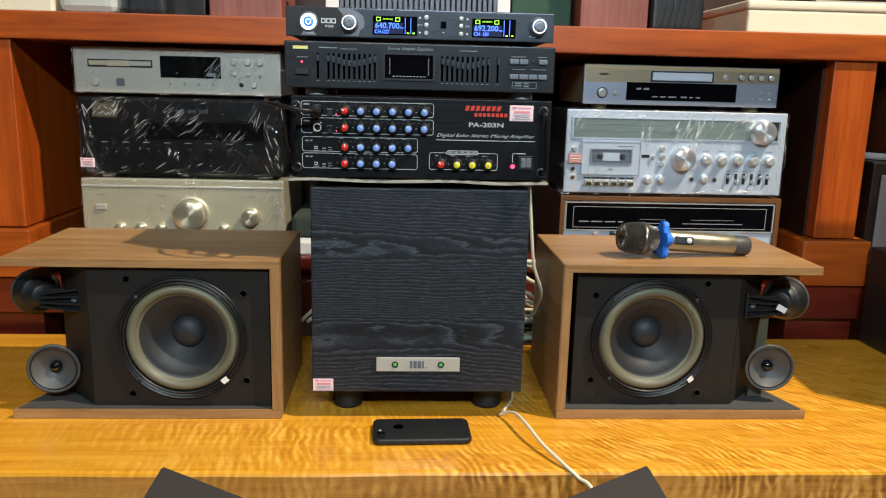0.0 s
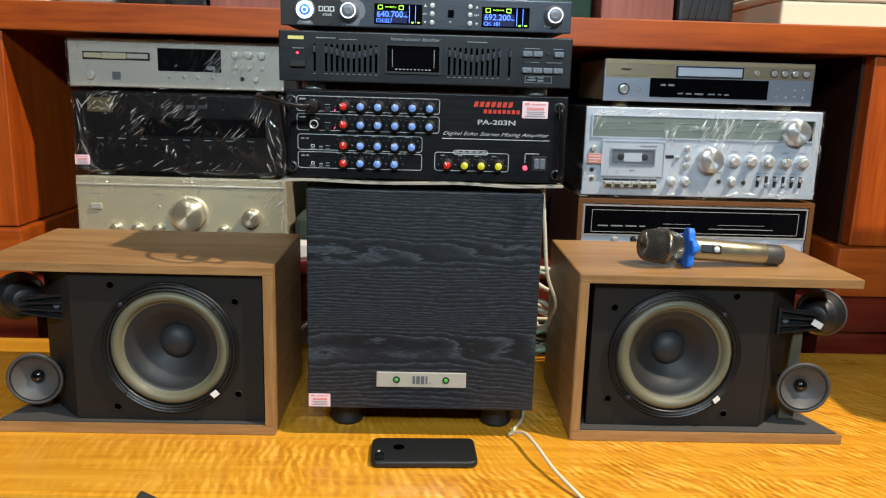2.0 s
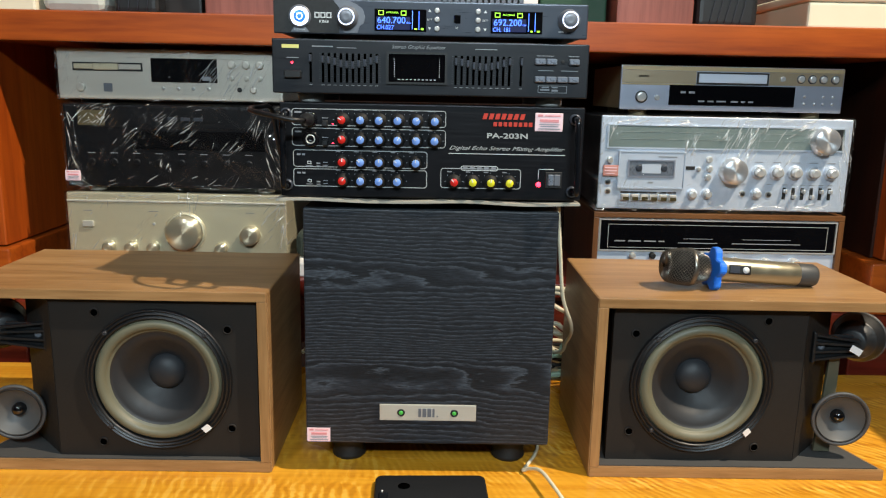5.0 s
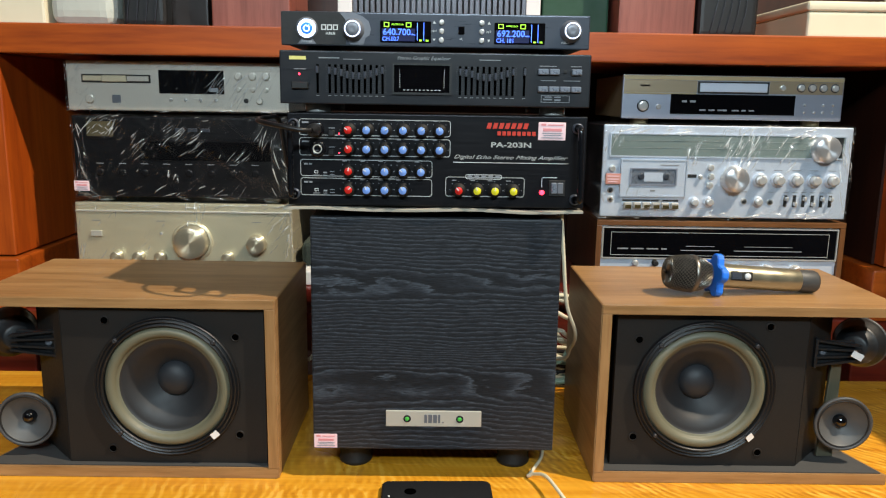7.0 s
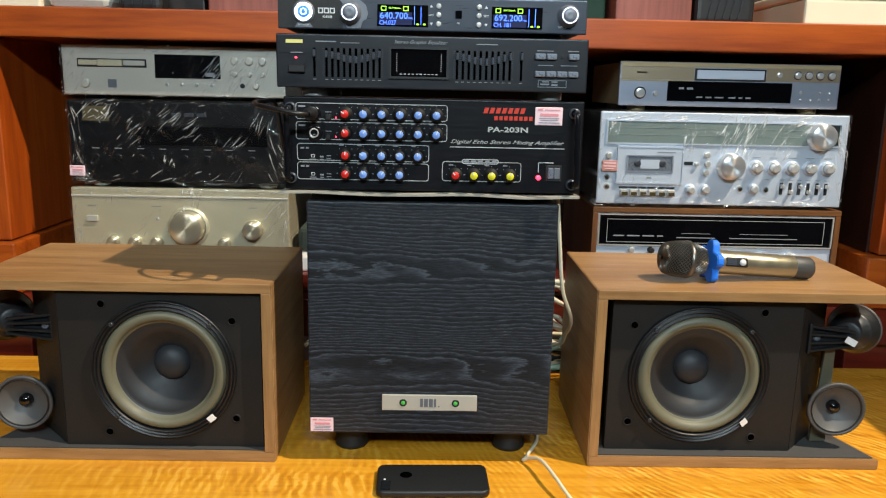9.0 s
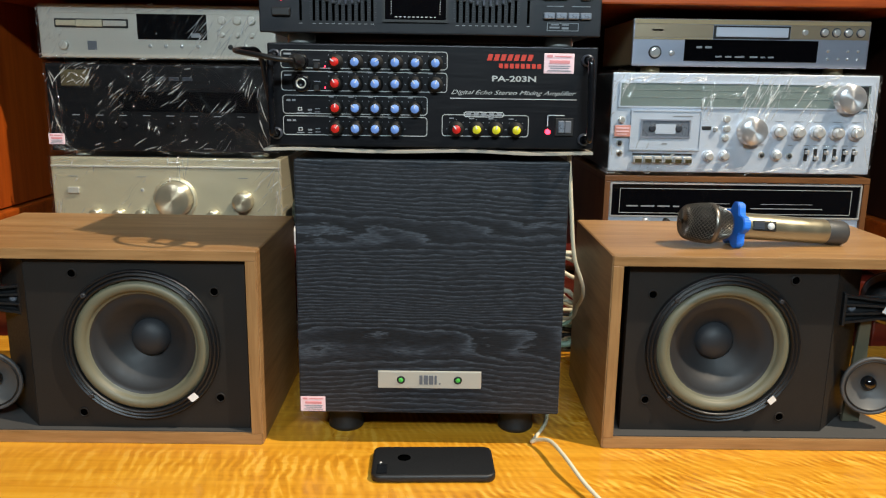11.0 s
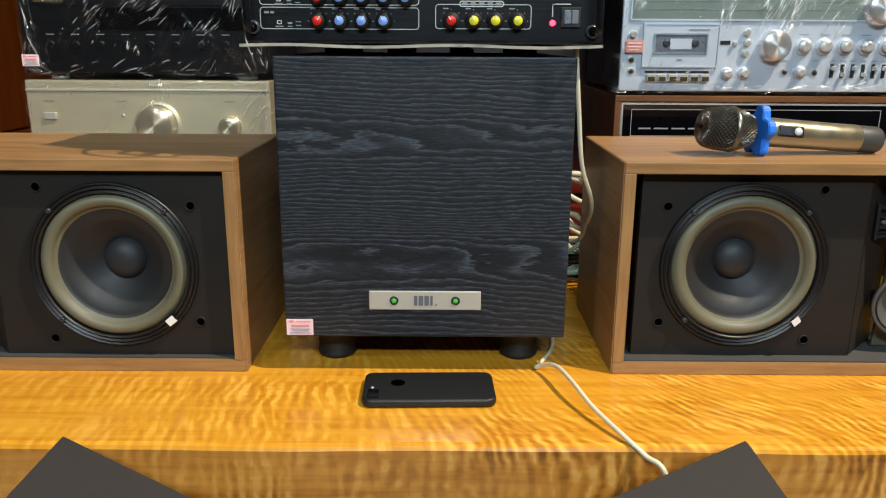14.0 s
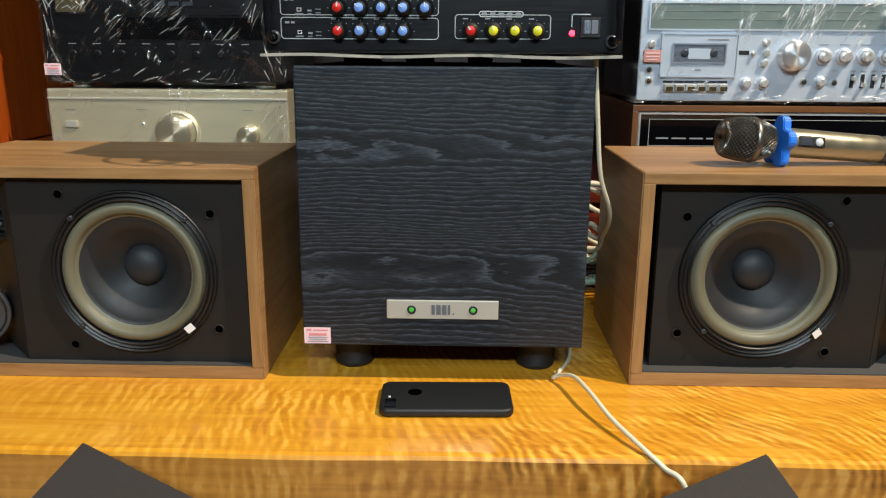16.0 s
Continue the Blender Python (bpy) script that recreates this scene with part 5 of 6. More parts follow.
def slanted(parent, spans, z0, z1, lean, name):
    for x0, x1 in spans:
        b = bm_box(x0, x1, -0.0009, 0.0002, z0, z1)
        for v in b.verts:
            v.co.x += lean * (v.co.z - z0) / (z1 - z0)
        part(name, b, M_REDPRINT, parent)


def equalizer():
    x0, x1, z0, z1 = -0.179, 0.232, 1.2725, 1.3525
    e, p = unit("graphic_equalizer", x0, x1, YF - 0.006, z0, z1, 0.25, "black stereo graphic equalizer with two banks of sliders", M_SATIN, M_BLACK, 0.011, True, "equalizer", foot_mat=M_CHROME)
    c = (x0 + x1) / 2
    X, Z = (lambda v: v / 1000 - c), (lambda v: v / 1000 - z0)
    part("logo_shape", bm_box(X(-166), X(-144), -0.0005, 0.0003, Z(1340.5), Z(1345)), M_YELLOWPRINT, p, "pale yellow maker's mark")
    lettering("Stereo Graphic Equalizer", X(-24), X(46), Z(1341), Z(1347), -0.0004, M_GREYPRINT, p, shear=0.3)
    knob(p, X(-153), Z(1322), 0.0014, 0.002, M_REDLED, "power_led")
    button(p, X(-163), X(-141), Z(1303), Z(1312), M_BLACK, 0.005, "power_switch")
    bars(p, [(X(-160), X(-144), Z(1328), Z(1329)), (X(-127), X(-100), Z(1342.5), Z(1344)), (X(-95), X(-70), Z(1341.5), Z(1342.3)), (X(84), X(112), Z(1343), Z(1344))], -0.0002, M_GREYPRINT)
    curve = (1327, 1326, 1324.5, 1322, 1321, 1320.5, 1322, 1323.5, 1326, 1328)
    cols = [(-129, 1328)] + [(-113 + 7.75 * i, curve[i]) for i in range(10)] + [(59 + 7.75 * i, curve[i] + 0.5) for i in range(10)] + [(144, 1329)]
    for x, z in cols:
        s = part("slider_slot", shared(("slot", 1), lambda: bm_box(-0.0015, 0.0015, -0.0006, 0.0004, -0.0185, 0.0185), M_VOID), None, p, "", (X(x), 0, Z(1316.5)))
        part("slider_knob", shared(("slider", 1), lambda: bm_box(-0.0016, 0.0016, -0.007, 0.0, -0.0045, 0.0045, 0.0006, 1), M_GREYMETAL), None, s, "", (0, 0, Z(z) - Z(1316.5)))
        part("print_bar", shared(("print_bar", "eq"), lambda: bm_box(-0.002, 0.002, -0.0004, 0.0003, -0.0222, -0.0215), M_GREYPRINT), None, s)
    ticks = None
    for a, n in ((-117, 11), (55, 11)):
        for i in range(n):
            for k in range(13):
                xx = X(a + 7.75 * i)
                ticks = bm_box(xx - 0.0011, xx + 0.0011, -0.0003, 0.0002, Z(1299.5 + k * 2.85), Z(1299.9 + k * 2.85), bm=ticks)
    tagged(part("scale_marks", ticks, M_DIMPRINT, p), kind="stuff")
    d = pane(p, X(-28), X(45), Z(1300.5), Z(1335.5), M_GLASS, "display_window", rim=M_BLACK)
    tk = None
    for k in range(9):
        tk = bm_box(X(-21), X(-20), -0.002, -0.0014, Z(1307 + k * 2.7), Z(1307.9 + k * 2.7), bm=tk)
        tk = bm_box(X(37.5), X(38.5), -0.002, -0.0014, Z(1307 + k * 2.7), Z(1307.9 + k * 2.7), bm=tk)
    for k in range(10):
        tk = bm_box(X(-16 + k * 5.2), X(-13.5 + k * 5.2), -0.002, -0.0014, Z(1303), Z(1304), bm=tk)
    tagged(part("scale_marks", tk, M_WHITE, d), kind="stuff")
    for a, b_ in ((161.5, 175.5), (176.5, 190), (206, 219.5)):
        button(p, X(a), X(b_), Z(1326), Z(1333.5), M_STEEL, 0.005)
    knob(p, X(198), Z(1330), 0.0022, 0.001, M_RUBBER, "led")
    for i in range(4):
        button(p, X(162 + i * 14.6), X(175.6 + i * 14.6), Z(1303.5), Z(1311), M_STEEL, 0.005)
    bars(p, [(X(a), X(a + w), Z(z), Z(z + 0.9)) for a, w, z in ((164, 22, 1336.5), (205, 14, 1336.5), (166, 20, 1318), (196, 22, 1318))], -0.0002, M_GREYPRINT)
    part("printed_outline", bm_frame(X(167), X(205), Z(1290), Z(1299.5), 0.0007, -0.0004, 0.0003), M_GREYPRINT, p)
    bars(p, [(X(172), X(181), Z(1296.5), Z(1298)), (X(185), X(193), Z(1296.5), Z(1298)), (X(170), X(182), Z(1293), Z(1295)), (X(185), X(193), Z(1292), Z(1294.5))], -0.0002, M_GREYPRINT)


def mic_receiver():
    x0, x1, z0, z1 = -0.177, 0.229, 1.353, 1.4025
    e, p = unit("microphone_receiver", x0, x1, YF, z0, z1, 0.2, "wireless microphone receiver with two lit blue displays", M_GREYMETAL, M_BLACK, 0.006, True, "receiver")
    c = (x0 + x1) / 2
    X, Z = (lambda v: v / 1000 - c), (lambda v: v / 1000 - z0)
    part("black_field", bm_box(X(-176), X(-92), -0.0006, 0.0003, Z(1360.5), Z(1401.5)), M_RUBBER, p, "glossy black printed field")
    part("grey_field", bm_prism_xz([(X(-100), Z(1401.5)), (X(-92), Z(1392)), (X(-92), Z(1372)), (X(-86), Z(1361)), (X(-69), Z(1361)), (X(-66), Z(1370)), (X(-61), Z(1373)), (X(-59), Z(1381)), (X(-62), Z(1391)), (X(-70), Z(1397)), (X(-82), Z(1401.5))], -0.0009, 0.0003), M_BANDGREY, p)
    part("power_field", bm_prism_xz([(X(-155), Z(1361)), (X(-131), Z(1361)), (X(-136), Z(1368)), (X(-150), Z(1368))], -0.0009, 0.0003), M_BANDGREY, p)
    ring = part("power_button", bm_lathe([(0.0145, 0), (0.0145, 0.002), (0.012, 0.003)], 32), M_BANDGREY, p, "", (X(-143), 0, Z(1380.5)))
    part("light_ring", bm_lathe([(0.0118, 0.0026), (0.0112, 0.0038), (0.0082, 0.0038), (0.0078, 0.0026)], 32), M_WHITEGLOW, ring, "glowing white-blue ring")
    part("button_face", bm_lathe([(0.0079, 0.0024), (0.0078, 0.0034), (0, 0.0036)], 28), M_BLUEFACE, ring)
    part("symbol", bm_lathe([(0.0042, 0.0035), (0.0042, 0.0041), (0.0032, 0.0041), (0.0032, 0.0035)], 20), M_WHITEGLOW, ring)
    for i in range(3):
        part("logo_shape", bm_frame(X(-124 + i * 7.6), X(-117.5 + i * 7.6), Z(1379), Z(1386), 0.0013, -0.001, 0.0), M_WHITE, p)
    lettering("K868", X(-118), X(-106), Z(1373), Z(1376.5), -0.0007, M_WHITE, p)
    lettering("POWER", X(-150), X(-136), Z(1363), Z(1365.2), -0.001, M_WHITE, p)
    for x, z, t, tx in ((-82, 1380, "VOL.A", -90), (204, 1382, "VOL.B", 191)):
        k = part("volume_knob", bm_lathe([(0.0145, 0), (0.0145, 0.002), (0.0125, 0.004), (0.0112, 0.0136), (0.0104, 0.0146), (0, 0.0144)], 32), M_BANDGREY, p, "grey knob with a bright rim", (X(x), 0, Z(z)))
        # the silver rim is made to glow in place of its bright arcs
        part("rim_glint", bm_lathe([(0.0106, 0.0138), (0.0104, 0.0156), (0.0092, 0.0156), (0.009, 0.0148)], 28), M_RIMGLINT, k)
        part("knob_face", bm_lathe([(0.009, 0.0149), (0.0086, 0.0154), (0.003, 0.0148), (0, 0.0148)], 24), M_BANDGREY, k)
        lettering(t, X(tx), X(tx + 11), Z(1366.5), Z(1369), -0.001, M_WHITE, p)
    for a, f, ch in ((-47, "640.700", "CH.027"), (103, "692.200", "CH. 181")):
        d = pane(p, X(a), X(a + 67), Z(1364.5), Z(1392), M_GLASS, "display", "lit receiver display", d=0.0012)
        pane(d, X(a + 2), X(a + 46), Z(1366), Z(1382.5), M_BLUEDIM, "backlight", y=-0.0013, d=0.0003)
        lettering(f, X(a + 4), X(a + 40), Z(1374), Z(1382), -0.002, M_BLUEDIGIT, d)
        lettering("MHz", X(a + 41), X(a + 46.5), Z(1374), Z(1376), -0.002, M_BLUEDIGIT, d)
        lettering(ch, X(a + 3), X(a + 25), Z(1366.3), Z(1371.8), -0.002, M_BLUEDIGIT, d)
        lettering("ANTENNA", X(a + 15), X(a + 31), Z(1386.3), Z(1388.6), -0.002, M_GREENGLOW, d)
        for b_ in (5, 34):
            part("antenna_mark", bm_frame(X(a + b_), X(a + b_ + 7), Z(1384), Z(1390), 0.001, -0.0022, -0.0014), M_GREENGLOW, d)
        for b_ in (48.5, 57):
            part("meter_line", bm_box(X(a + b_), X(a + b_ + 0.8), -0.0022, -0.0014, Z(1367), Z(1390)), M_BLUEDIGIT, d)
            part("meter_mark", bm_box(X(a + b_ + 3), X(a + b_ + 6.5), -0.0022, -0.0014, Z(1366.5), Z(1368.5)), M_GREENGLOW, d)
    for x in (33.5, 86.5):
        for z in (1391, 1380, 1368.5):
            knob(p, X(x), Z(z), 0.0034, 0.003, M_CHROME, "button")
        lettering("SET", X(x + (-13 if x < 50 else 6)), X(x + (-6 if x < 50 else 13)), Z(1378.7), Z(1381), -0.0004, M_WHITE, p)
        tx = x - 9.5 if x < 50 else x + 9.5
        for z, s in ((1391, 1), (1368.5, -1)):
            part("arrow", bm_prism_xz([(X(tx - 2), Z(z - s * 1.6)), (X(tx + 2), Z(z - s * 1.6)), (X(tx), Z(z + s * 1.8))], -0.0006, 0.0002), M_WHITE, p)
    pane(p, X(55.5), X(64), Z(1376), Z(1386), M_GLASS, "infrared_window")
    lettering("IR", X(58), X(61.5), Z(1369), Z(1371.3), -0.0004, M_WHITE, p)


def bm_prism_xz(poly, y0, y1):
    b = bm_prism(poly, 0, 1)
    for v in b.verts:
        v.co = (v.co.x, y0 + (y1 - y0) * v.co.z, v.co.y)
    bmesh.ops.recalc_face_normals(b, faces=b.faces[:])
    return b


M_HANDLE = plain("gloss_black_metal", "15161a", 0.18, 0.3, 0.05, 100, 0)
M_REDSTICK = plain("faded_red_paper", "c08278", 0.6, 0, 0.1, 200, 0.02)
M_BLUEFACE = glow("blue_lit_button", "2f6fe0", 0.9)
M_BLUEDIM = glow("deep_blue_backlight", "0a1040", 0.12)
M_RIMGLINT = glow("pale_rim_glint", "d8e4ff", 1.6)


# ---------------------------------------------------------------- microphone, cables and padding
def microphone():
    """Lies on the speaker; its own frame has the axis along +x from the head."""
    r = 0.0255
    e = thing("wireless_microphone", (0.361, 1.262, 1.006 + 0.0285), "champagne wireless microphone with mesh head and blue ring", "microphone", rz=-6)
    body = bm_lathe([(0.0145, 0.07), (0.017, 0.074), (0.0172, 0.085), (0.0165, 0.16), (0.0165, 0.196), (0.0158, 0.198)], 32, "X")
    part("handle", body, M_MICBODY, e, "champagne grey metal handle")
    part("tail_cap", bm_lathe([(0.0155, 0.197), (0.0162, 0.2), (0.0162, 0.222), (0.0145, 0.226), (0, 0.2265)], 32, "X"), M_MICCAP, e, "dark plastic tail cap")
    part("head_lining", bm_lathe([(0, 0.004), (0.013, 0.0045), (0.0205, 0.011), (0.0225, 0.02), (0.0225, 0.032), (0.019, 0.05), (0.015, 0.062)], 32, "X"), M_MESHDARK, e)
    part("head_band", bm_lathe([(0.0255, 0.0335), (0.0268, 0.035), (0.0268, 0.039), (0.0255, 0.0405)], 36, "X"), M_MESHWIRE, e, "bronze band round the head")
    prof = [(0.003, 0.0005), (0.0165, 0.001), (0.0212, 0.0045), (0.0234, 0.012), (0.025, 0.022), (0.0257, 0.033), (0.025, 0.04), (0.0225, 0.05), (0.0165, 0.063)]
    b = bmesh.new()
    path = smooth_path([(p, q, 0) for p, q in prof], 4)
    n = 30
    rings = [[b.verts.new((q.y, q.x * math.cos(2 * math.pi * (i + 0.5 * (k % 2)) / n), q.x * math.sin(2 * math.pi * (i + 0.5 * (k % 2)) / n))) for i in range(n)] for k, q in enumerate(path)]
    for k in range(1, len(rings) - 1):
        for i in range(n):
            a, c = ((i - 1) % n, i) if k % 2 else (i, (i + 1) % n)
            mid = rings[k]
            if k % 2:
                b.faces.new((rings[k - 1][i], mid[i], rings[k + 1][i], mid[i - 1]))
            else:
                b.faces.new((rings[k - 1][i], mid[(i + 1) % n], rings[k + 1][i], mid[i]))
    ob = part("mesh_grille", b, M_MESHWIRE, e, "bronze wire mesh grille")
    w = ob.modifiers.new("wire", "WIREFRAME")
    w.thickness, w.use_even_offset = 0.0012, False
    star = []
    for i in range(60):
        a = 2 * math.pi * i / 60
        r_star = 0.0215 + 0.0095 * min(1, 1.25 * abs(math.cos(2.5 * a + 0.75)) ** 1.7)
        star.append((r_star * math.cos(a), r_star * math.sin(a)))
    rb = bm_prism(star, -0.005, 0.005, 0.0012)
    rb.transform(Matrix.Translation((0.073, 0, 0)) @ Matrix.Rotation(radians(90), 4, "Y"))
    part("anti_roll_ring", rb, M_BLUE, e, "blue silicone anti-roll ring")
    part("button_plate", bm_box(0.088, 0.12, -0.0178, -0.0155, -0.0065, 0.0065, 0.002), M_RUBBER, e)
    part("screen", bm_box(0.09, 0.1035, -0.0184, -0.0176, -0.0045, 0.0045), M_GREYMETAL, e)
    part("switch_button", bm_lathe([(0.0046, 0.0174), (0.0046, 0.0192), (0, 0.0196)], 16, "-Y", (0.1125, 0, 0)), M_WHITE, e, "round white button")
    e.matrix_world = pose(0.37, 1.262, 1.048, -14, 4.4, 6.5) @ Matrix.Scale(1.05, 4)


def cable(name, pts, r, material, label):
    return solid(name, bm_tube(pts, r, 8, 10), material, label, "cable")


def cables():
    cable("power_cable", [(0.195, 1.36, 0.83), (0.203, 1.32, 0.77), (0.201, 1.28, 0.748), (0.178, 1.225, 0.747), (0.171, 1.208, 0.749), (0.179, 1.2, 0.756), (0.192, 1.176, 0.765), (0.204, 1.13, 0.766), (0.22, 1.08, 0.758), (0.244, 1.03, 0.7495), (0.262, 1.012, 0.738), (0.281, 0.995, 0.722), (0.3, 0.985, 0.62), (0.31, 0.985, 0.4), (0.31, 0.985, 0.02)], 0.0028, M_CABLE, "thin cream cable running over the table edge")
    cable("speaker_cable", [(0.204, 1.215, 1.141), (0.211, 1.220, 1.072), (0.221, 1.235, 1.003), (0.242, 1.270, 0.950), (0.247, 1.330, 0.907), (0.237, 1.400, 0.865), (0.14, 1.58, 0.84)], 0.0028, M_CABLE, "cream cable hanging beside the subwoofer")
    for k in range(3):
        cable("speaker_cable", [(0.12, 1.62, 0.955 - 0.012 * k), (0.215, 1.57 - 0.02 * k, 0.935 - 0.01 * k), (0.27, 1.54, 0.9 - 0.045 * k), (0.36, 1.56, 0.86 - 0.03 * k)], 0.004, M_CABLE, "cream cable looped behind the subwoofer")
    for pts, r, jacket in (
            (((0.16, 1.53, 0.95), (0.245, 1.5, 0.95), (0.268, 1.5, 0.948), (0.29, 1.5, 0.938), (0.34, 1.53, 0.9)), 0.0045, M_CABLE),
            (((0.16, 1.53, 0.94), (0.245, 1.5, 0.943), (0.268, 1.505, 0.936), (0.29, 1.51, 0.925), (0.34, 1.54, 0.88)), 0.0045, M_CABLE),
            (((0.16, 1.5, 0.9), (0.251, 1.49, 0.888), (0.265, 1.49, 0.881), (0.283, 1.49, 0.869), (0.33, 1.51, 0.85)), 0.0042, M_CABLE),
            (((0.16, 1.52, 0.87), (0.253, 1.51, 0.865), (0.268, 1.51, 0.86), (0.285, 1.51, 0.857), (0.33, 1.53, 0.85)), 0.0042, M_CABLE),
            (((0.17, 1.49, 0.8), (0.2515, 1.47, 0.833), (0.266, 1.47, 0.853), (0.278, 1.47, 0.871), (0.286, 1.47, 0.888), (0.3, 1.48, 0.93)), 0.0034, M_GREENCABLE),
            (((0.16, 1.5, 0.79), (0.2535, 1.48, 0.794), (0.27, 1.48, 0.8), (0.285, 1.48, 0.804), (0.34, 1.5, 0.81)), 0.0055, M_GREENCABLE)):
        cable("speaker_cable", pts, r, jacket, "pale cable slung behind the subwoofer")
    random.seed(5)
    for i in range(4):
        z = 0.87 - i * 0.03
        cable("speaker_cable", [(0.1, 1.6, z), (0.22, 1.56 + 0.02 * i, z - 0.01 * i), (0.3, 1.58, z - 0.04), (0.42, 1.6, z - 0.02)], 0.004, M_CABLE if i != 2 else M_BLACKCABLE, "tangled cable behind the subwoofer")
    for i in range(6):
        pts = []
        for k in range(14):
            a = k * 0.9 + i
            pts.append((0.26 + 0.075 * math.cos(a) + random.uniform(-0.01, 0.01), 1.56 + 0.04 * math.sin(a), 0.75 + 0.004 * i + 0.045 * abs(math.sin(a * 0.37 + i)) + random.uniform(0, 0.006)))
        cable("coiled_cable", pts, 0.004, (M_CABLE, M_BLACKCABLE, M_CABLE, M_BLACKCABLE, M_GREENCABLE, M_CABLE)[i], "coiled cable lying on the table behind the subwoofer")
    for x, dx in ((-0.19, 0.04), (-0.175, 0.05)):
        cable("speaker_cable", [(x - 0.02, 1.56, 0.8), (x + dx, 1.6, 0.85), (x + dx + 0.06, 1.63, 0.9)], 0.004, M_CABLE, "cream cable leaning behind the speaker")


M_GREENCABLE = plain("pale_green_cable_jacket", "8fa894", 0.45, 0, 0.06, 100, 0)


def padding():
    b = bmesh.new()
    n = 24
    rows = []
    for i in range(n + 1):
        x = -0.178 + 0.408 * i / n
        w = 0.002 * math.sin(i * 0.9) - 0.003 * max(0, (i - 18) / 6)
        zz = 1.1405 + 0.0012 * math.sin(i * 0.55)
        rows.append([b.verts.new((x, y, z)) for y, z in ((1.196 + w, zz + 0.001), (1.5, 1.1405), (1.5, 1.1455), (1.196 + w, zz + 0.0042))])
    for p, q in zip(rows, rows[1:]):
        for k in range(4):
            b.faces.new((p[k], p[(k + 1) % 4], q[(k + 1) % 4], q[k]))
    b.faces.new(rows[0]), b.faces.new(rows[-1])
    bmesh.ops.recalc_face_normals(b, faces=b.faces[:])
    solid("cardboard_sheet", b, M_CARD, "grey cardboard sheet under the mixing amplifier", "cardboard")
    for x in (-0.1, -0.02, 0.06, 0.14):
        solid("foam_pad", bm_box(x, x + 0.03, 1.31, 1.5, 1.1325, 1.1402, 0.001), M_RUBBER, "thin black foam pad on the subwoofer", "pad", "foam pads")


# ---------------------------------------------------------------- on the upper shelf and beside it
def shelf_clutter():
    z = SHELF_Z1
    solid("white_folder", bm_box(-0.245, -0.14, 1.69, 1.9, LOW + 0.0005, LOW + 0.03, 0.004), M_WHITEPAPER, "white folder lying on the lower shelf", "folder")
    solid("grey_cloth", bm_box(-0.25, -0.1, 1.73, 1.95, LOW + 0.031, LOW + 0.085, 0.02, 4), M_CLOTH, "folded grey-green cloth on the folder", "cloth")
    sb = thing("storage_box", (1.03, 1.7, z), "low cream painted box on the upper shelf", "box")
    part("body", bm_box(-0.283, 0.283, 0.003, 0.397, 0.0005, 0.05, 0.006, 3), M_CREAMBOX, sb)
    part("lid", bm_box(-0.286, 0.286, 0.0, 0.4, 0.0505, 0.07, 0.008, 3), M_CREAMBOX, sb)
    solid("papers", bm_box(0.92, 1.18, 1.75, 1.95, z + 0.0705, z + 0.079, 0.001), M_CARD, "stack of papers on the cream box", "papers")
    solid("wooden_speaker", bm_box(0.385, 0.535, 1.73, 1.95, z + 0.0005, z + 0.5, 0.003), M_PINKWOOD, "upright pinkish wooden speaker box on the shelf", "speaker", "wooden speakers")
    solid("wooden_speaker", bm_box(-0.415, -0.262, 1.73, 1.95, z + 0.0005, z + 0.5, 0.003), M_PINKWOOD, "upright reddish wooden speaker box on the shelf", "speaker", "wooden speakers")
    solid("dark_speaker", bm_box(-0.58, -0.43, 1.76, 2.0, z + 0.0005, z + 0.3, 0.004), M_DARKBOX, "dark lacquered speaker on the shelf", "speaker")
    e = thing("wrapped_parcel", (-0.555, 1.745, z), "black parcel in shiny plastic on the shelf", "parcel")
    part("parcel", bm_box(-0.03, 0.055, -0.03, 0.015, 0.0005, 0.3, 0.012, 3), M_BLACK, e)
    # folds in lighter grey metal, standing in for the sheen of black plastic
    for i in range(4):
        part("sheen_fold", bm_tube([(-0.02 + i * 0.018, -0.032, 0.008), (-0.014 + i * 0.018, -0.034, 0.05), (0.0 + i * 0.016, -0.033, 0.12)], 0.0009, 6, 5), M_GREYMETAL, e)
    solid("white_carton", bm_box(-1.2, -0.735, 1.72, 2.05, z + 0.0005, z + 0.16, 0.006), M_CREAMBOX, "white carton on the upper shelf", "carton")
    solid("plastic_bag", bm_box(-0.73, -0.6, 1.72, 1.98, z + 0.0005, z + 0.19, 0.03, 4), M_BAG, "crumpled pale plastic bag on the shelf", "bag")
    h = thing("power_amplifier", (0.03, 1.74, z), "grey power amplifier with finned heat sink on the shelf", "amplifier")
    part("chassis", bm_box(-0.19, 0.2, 0.03, 0.3, 0.0005, 0.16, 0.002), M_GREYMETAL, h)
    for i in range(30):
        part("fin", shared(("fin", 1), lambda: bm_box(-0.0045, 0.0045, 0.0, 0.03, 0.001, 0.16, 0.001, 1), M_FIN), None, h, "", (-0.165 + i * 0.0115, 0, 0))
    for x in (-0.185, 0.187):
        part("end_strip", bm_box(x - 0.014, x + 0.014, -0.002, 0.032, 0.001, 0.16, 0.001), M_WHITEPAPER, h, "white end strip")
    solid("green_box", bm_box(0.24, 0.375, 1.78, 2.0, z + 0.0005, z + 0.35, 0.004), M_GREENBOX, "dark green box on the upper shelf", "box")
    e = thing("wrapped_parcel", (0.6, 1.76, z), "black parcel in shiny plastic on the shelf", "parcel")
    part("parcel", bm_box(-0.055, 0.065, -0.02, 0.1, 0.0005, 0.28, 0.012, 3), M_BLACK, e)
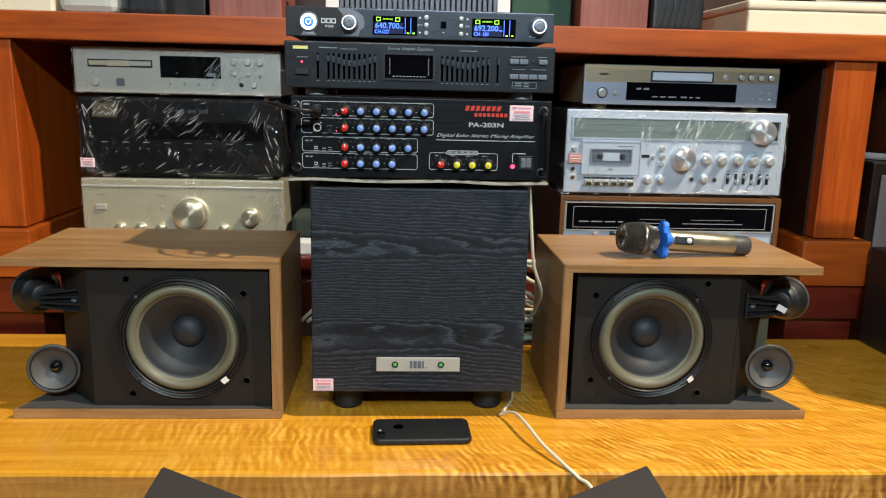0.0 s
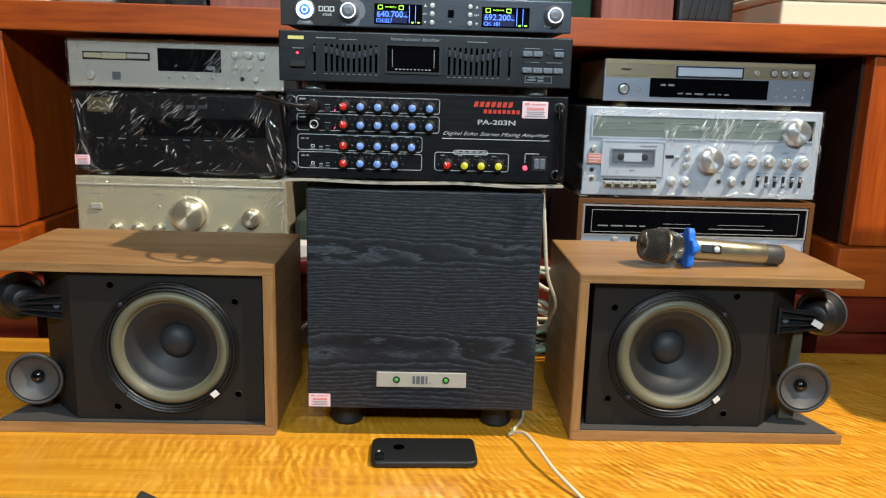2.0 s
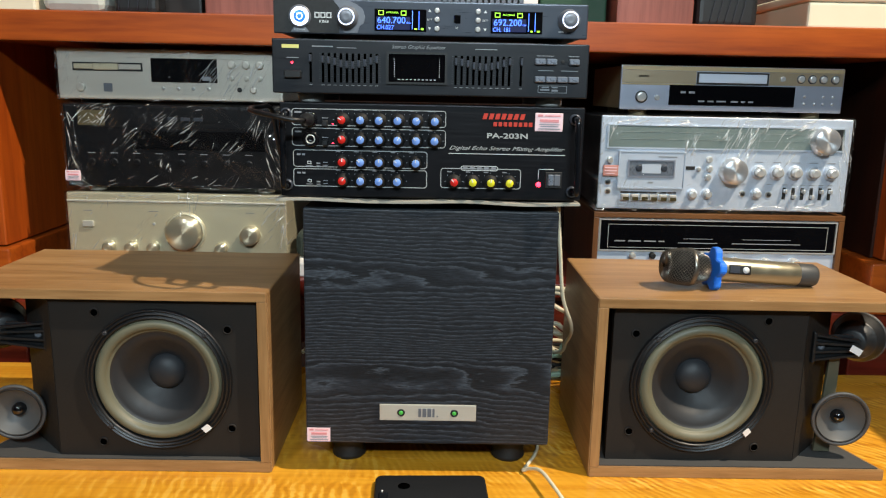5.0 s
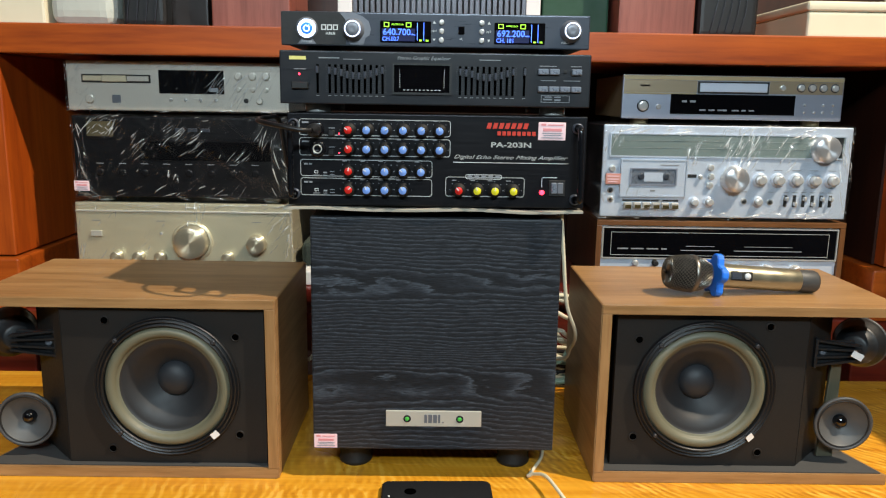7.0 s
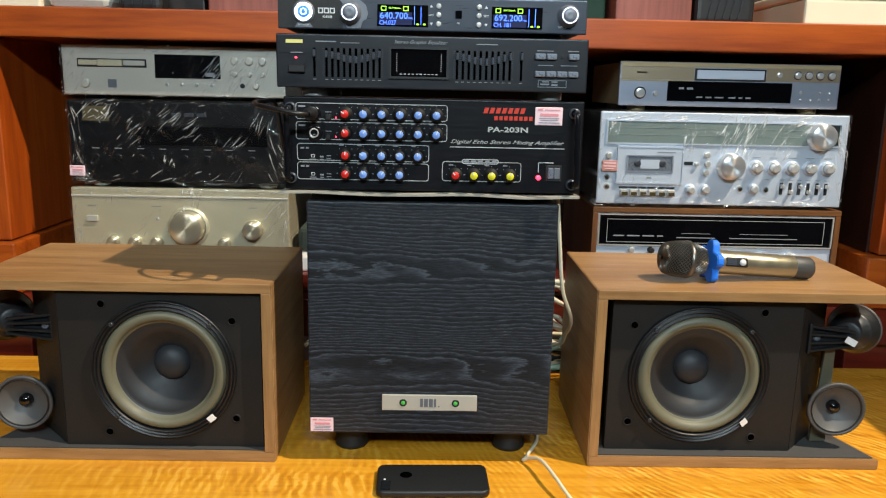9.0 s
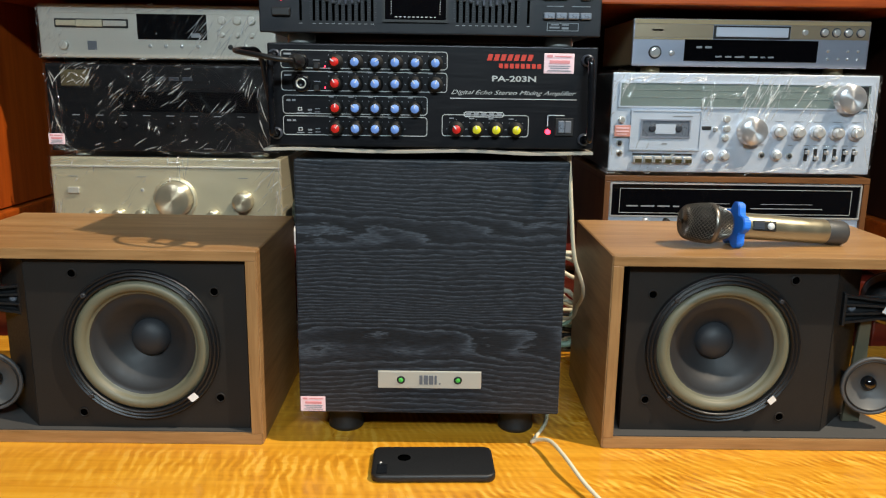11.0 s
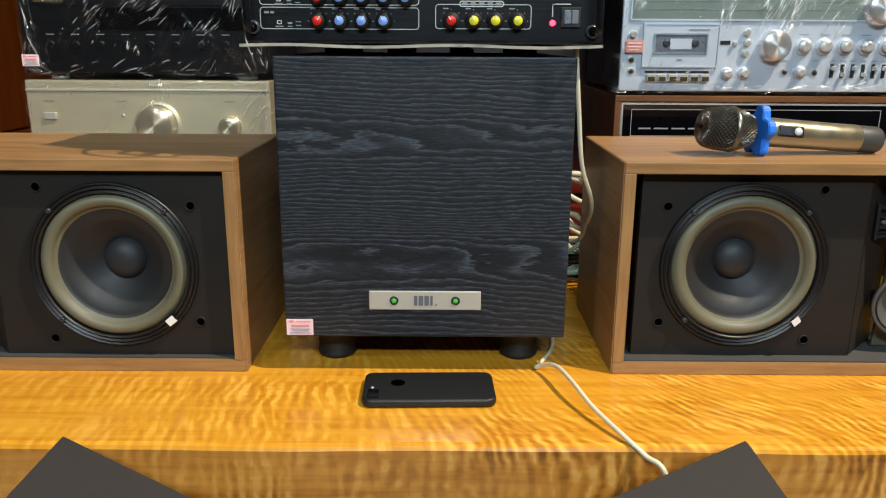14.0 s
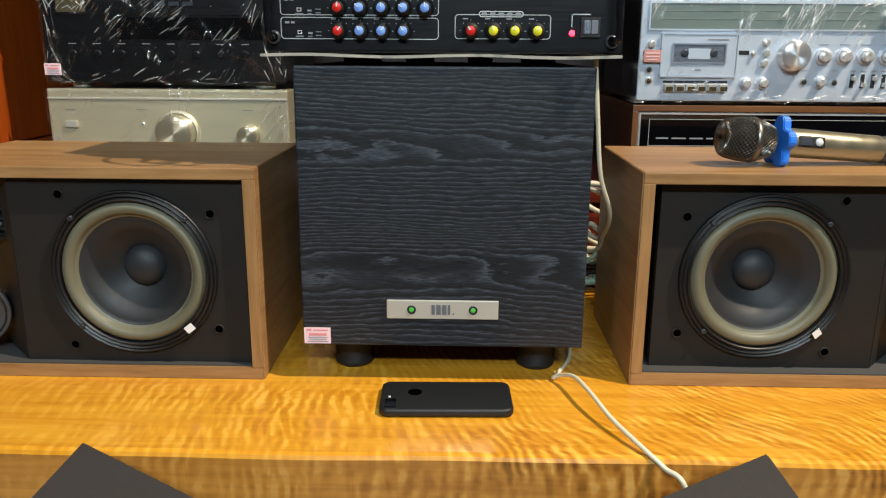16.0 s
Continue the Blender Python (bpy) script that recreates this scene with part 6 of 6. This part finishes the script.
    # again the sheen is put in as grey folds
    for i in range(5):
        part("sheen_fold", bm_tube([(-0.03 + i * 0.015, -0.0215, 0.01), (-0.022 + i * 0.015, -0.023, 0.05), (-0.016 + i * 0.014, -0.022, 0.08)], 0.0008, 6, 5), M_GREYMETAL, e)


def right_side():
    b = thing("side_cabinet", (1.1, 1.74, 0.783), "dark brown cabinet with grey panel beside the shelf", "cabinet")
    part("body", bm_box(0.0, 0.35, 0.0, 0.3, 0.0005, 0.36, 0.004), M_DARKBOX, b)
    part("grey_panel", bm_box(0.02, 0.33, -0.004, 0.0, 0.06, 0.33, 0.002), M_BANDGREY, b, "grey front panel")
    d = thing("wooden_drum", (1.27, 1.9, 1.1445), "dark brown round drum with white rim", "drum")
    part("shell", bm_lathe([(0, 0.01), (0.16, 0.01), (0.165, 0.02), (0.165, 0.17), (0.16, 0.178), (0, 0.178)], 40, "Z"), M_DARKWOOD, d)
    part("rim", bm_lathe([(0.166, 0.0), (0.171, 0.003), (0.171, 0.012), (0.166, 0.016)], 40, "Z"), M_WHITEPAPER, d, "white rim")
    solid("black_box", bm_box(1.05, 1.4, 1.515, 1.632, TOP + 0.0005, 0.965, 0.006), M_BLACK, "low black box on the table end", "box")
    # unseen block, added only to cast shade over the right end of the table
    blocker = thing("shadow_block", (1.05, 1.12, TOP), "unseen black block added to shade the table end", "speaker")
    part("cabinet", bm_prism([(0, 0), (0.2, -0.1), (0.4, 0.1), (0.4, 0.37), (0.006, 0.37)], 0.0005, 0.706, 0.004), M_BLACK, blocker)


M_CLOTH = plain("grey_green_cloth", "2c3733", 0.9, 0, 0.25, 60, 0.4)
M_BAG = plain("pale_plastic_bag", "b9bdb4", 0.3, 0, 0.2, 30, 0.4)
M_FIN = plain("grey_anodised_fins", "5c5c62", 0.4, 0.7, 0.1, 200, 0.03)
M_GREENBOX = plain("dark_green_card", "0f3a24", 0.6, 0, 0.15, 60, 0.05)
M_DARKWOOD = wood("dark_brown_wood", "241008", "3a1c0e", "4c2814", 2, 0.8, 0.3, 0.3)

gold_amplifier()
black_amplifier()
cd_player()
wooden_receiver()
cassette_receiver()
dvd_player()
padding()
mixing_amplifier()
equalizer()
mic_receiver()
microphone()
cables()
shelf_clutter()
right_side()
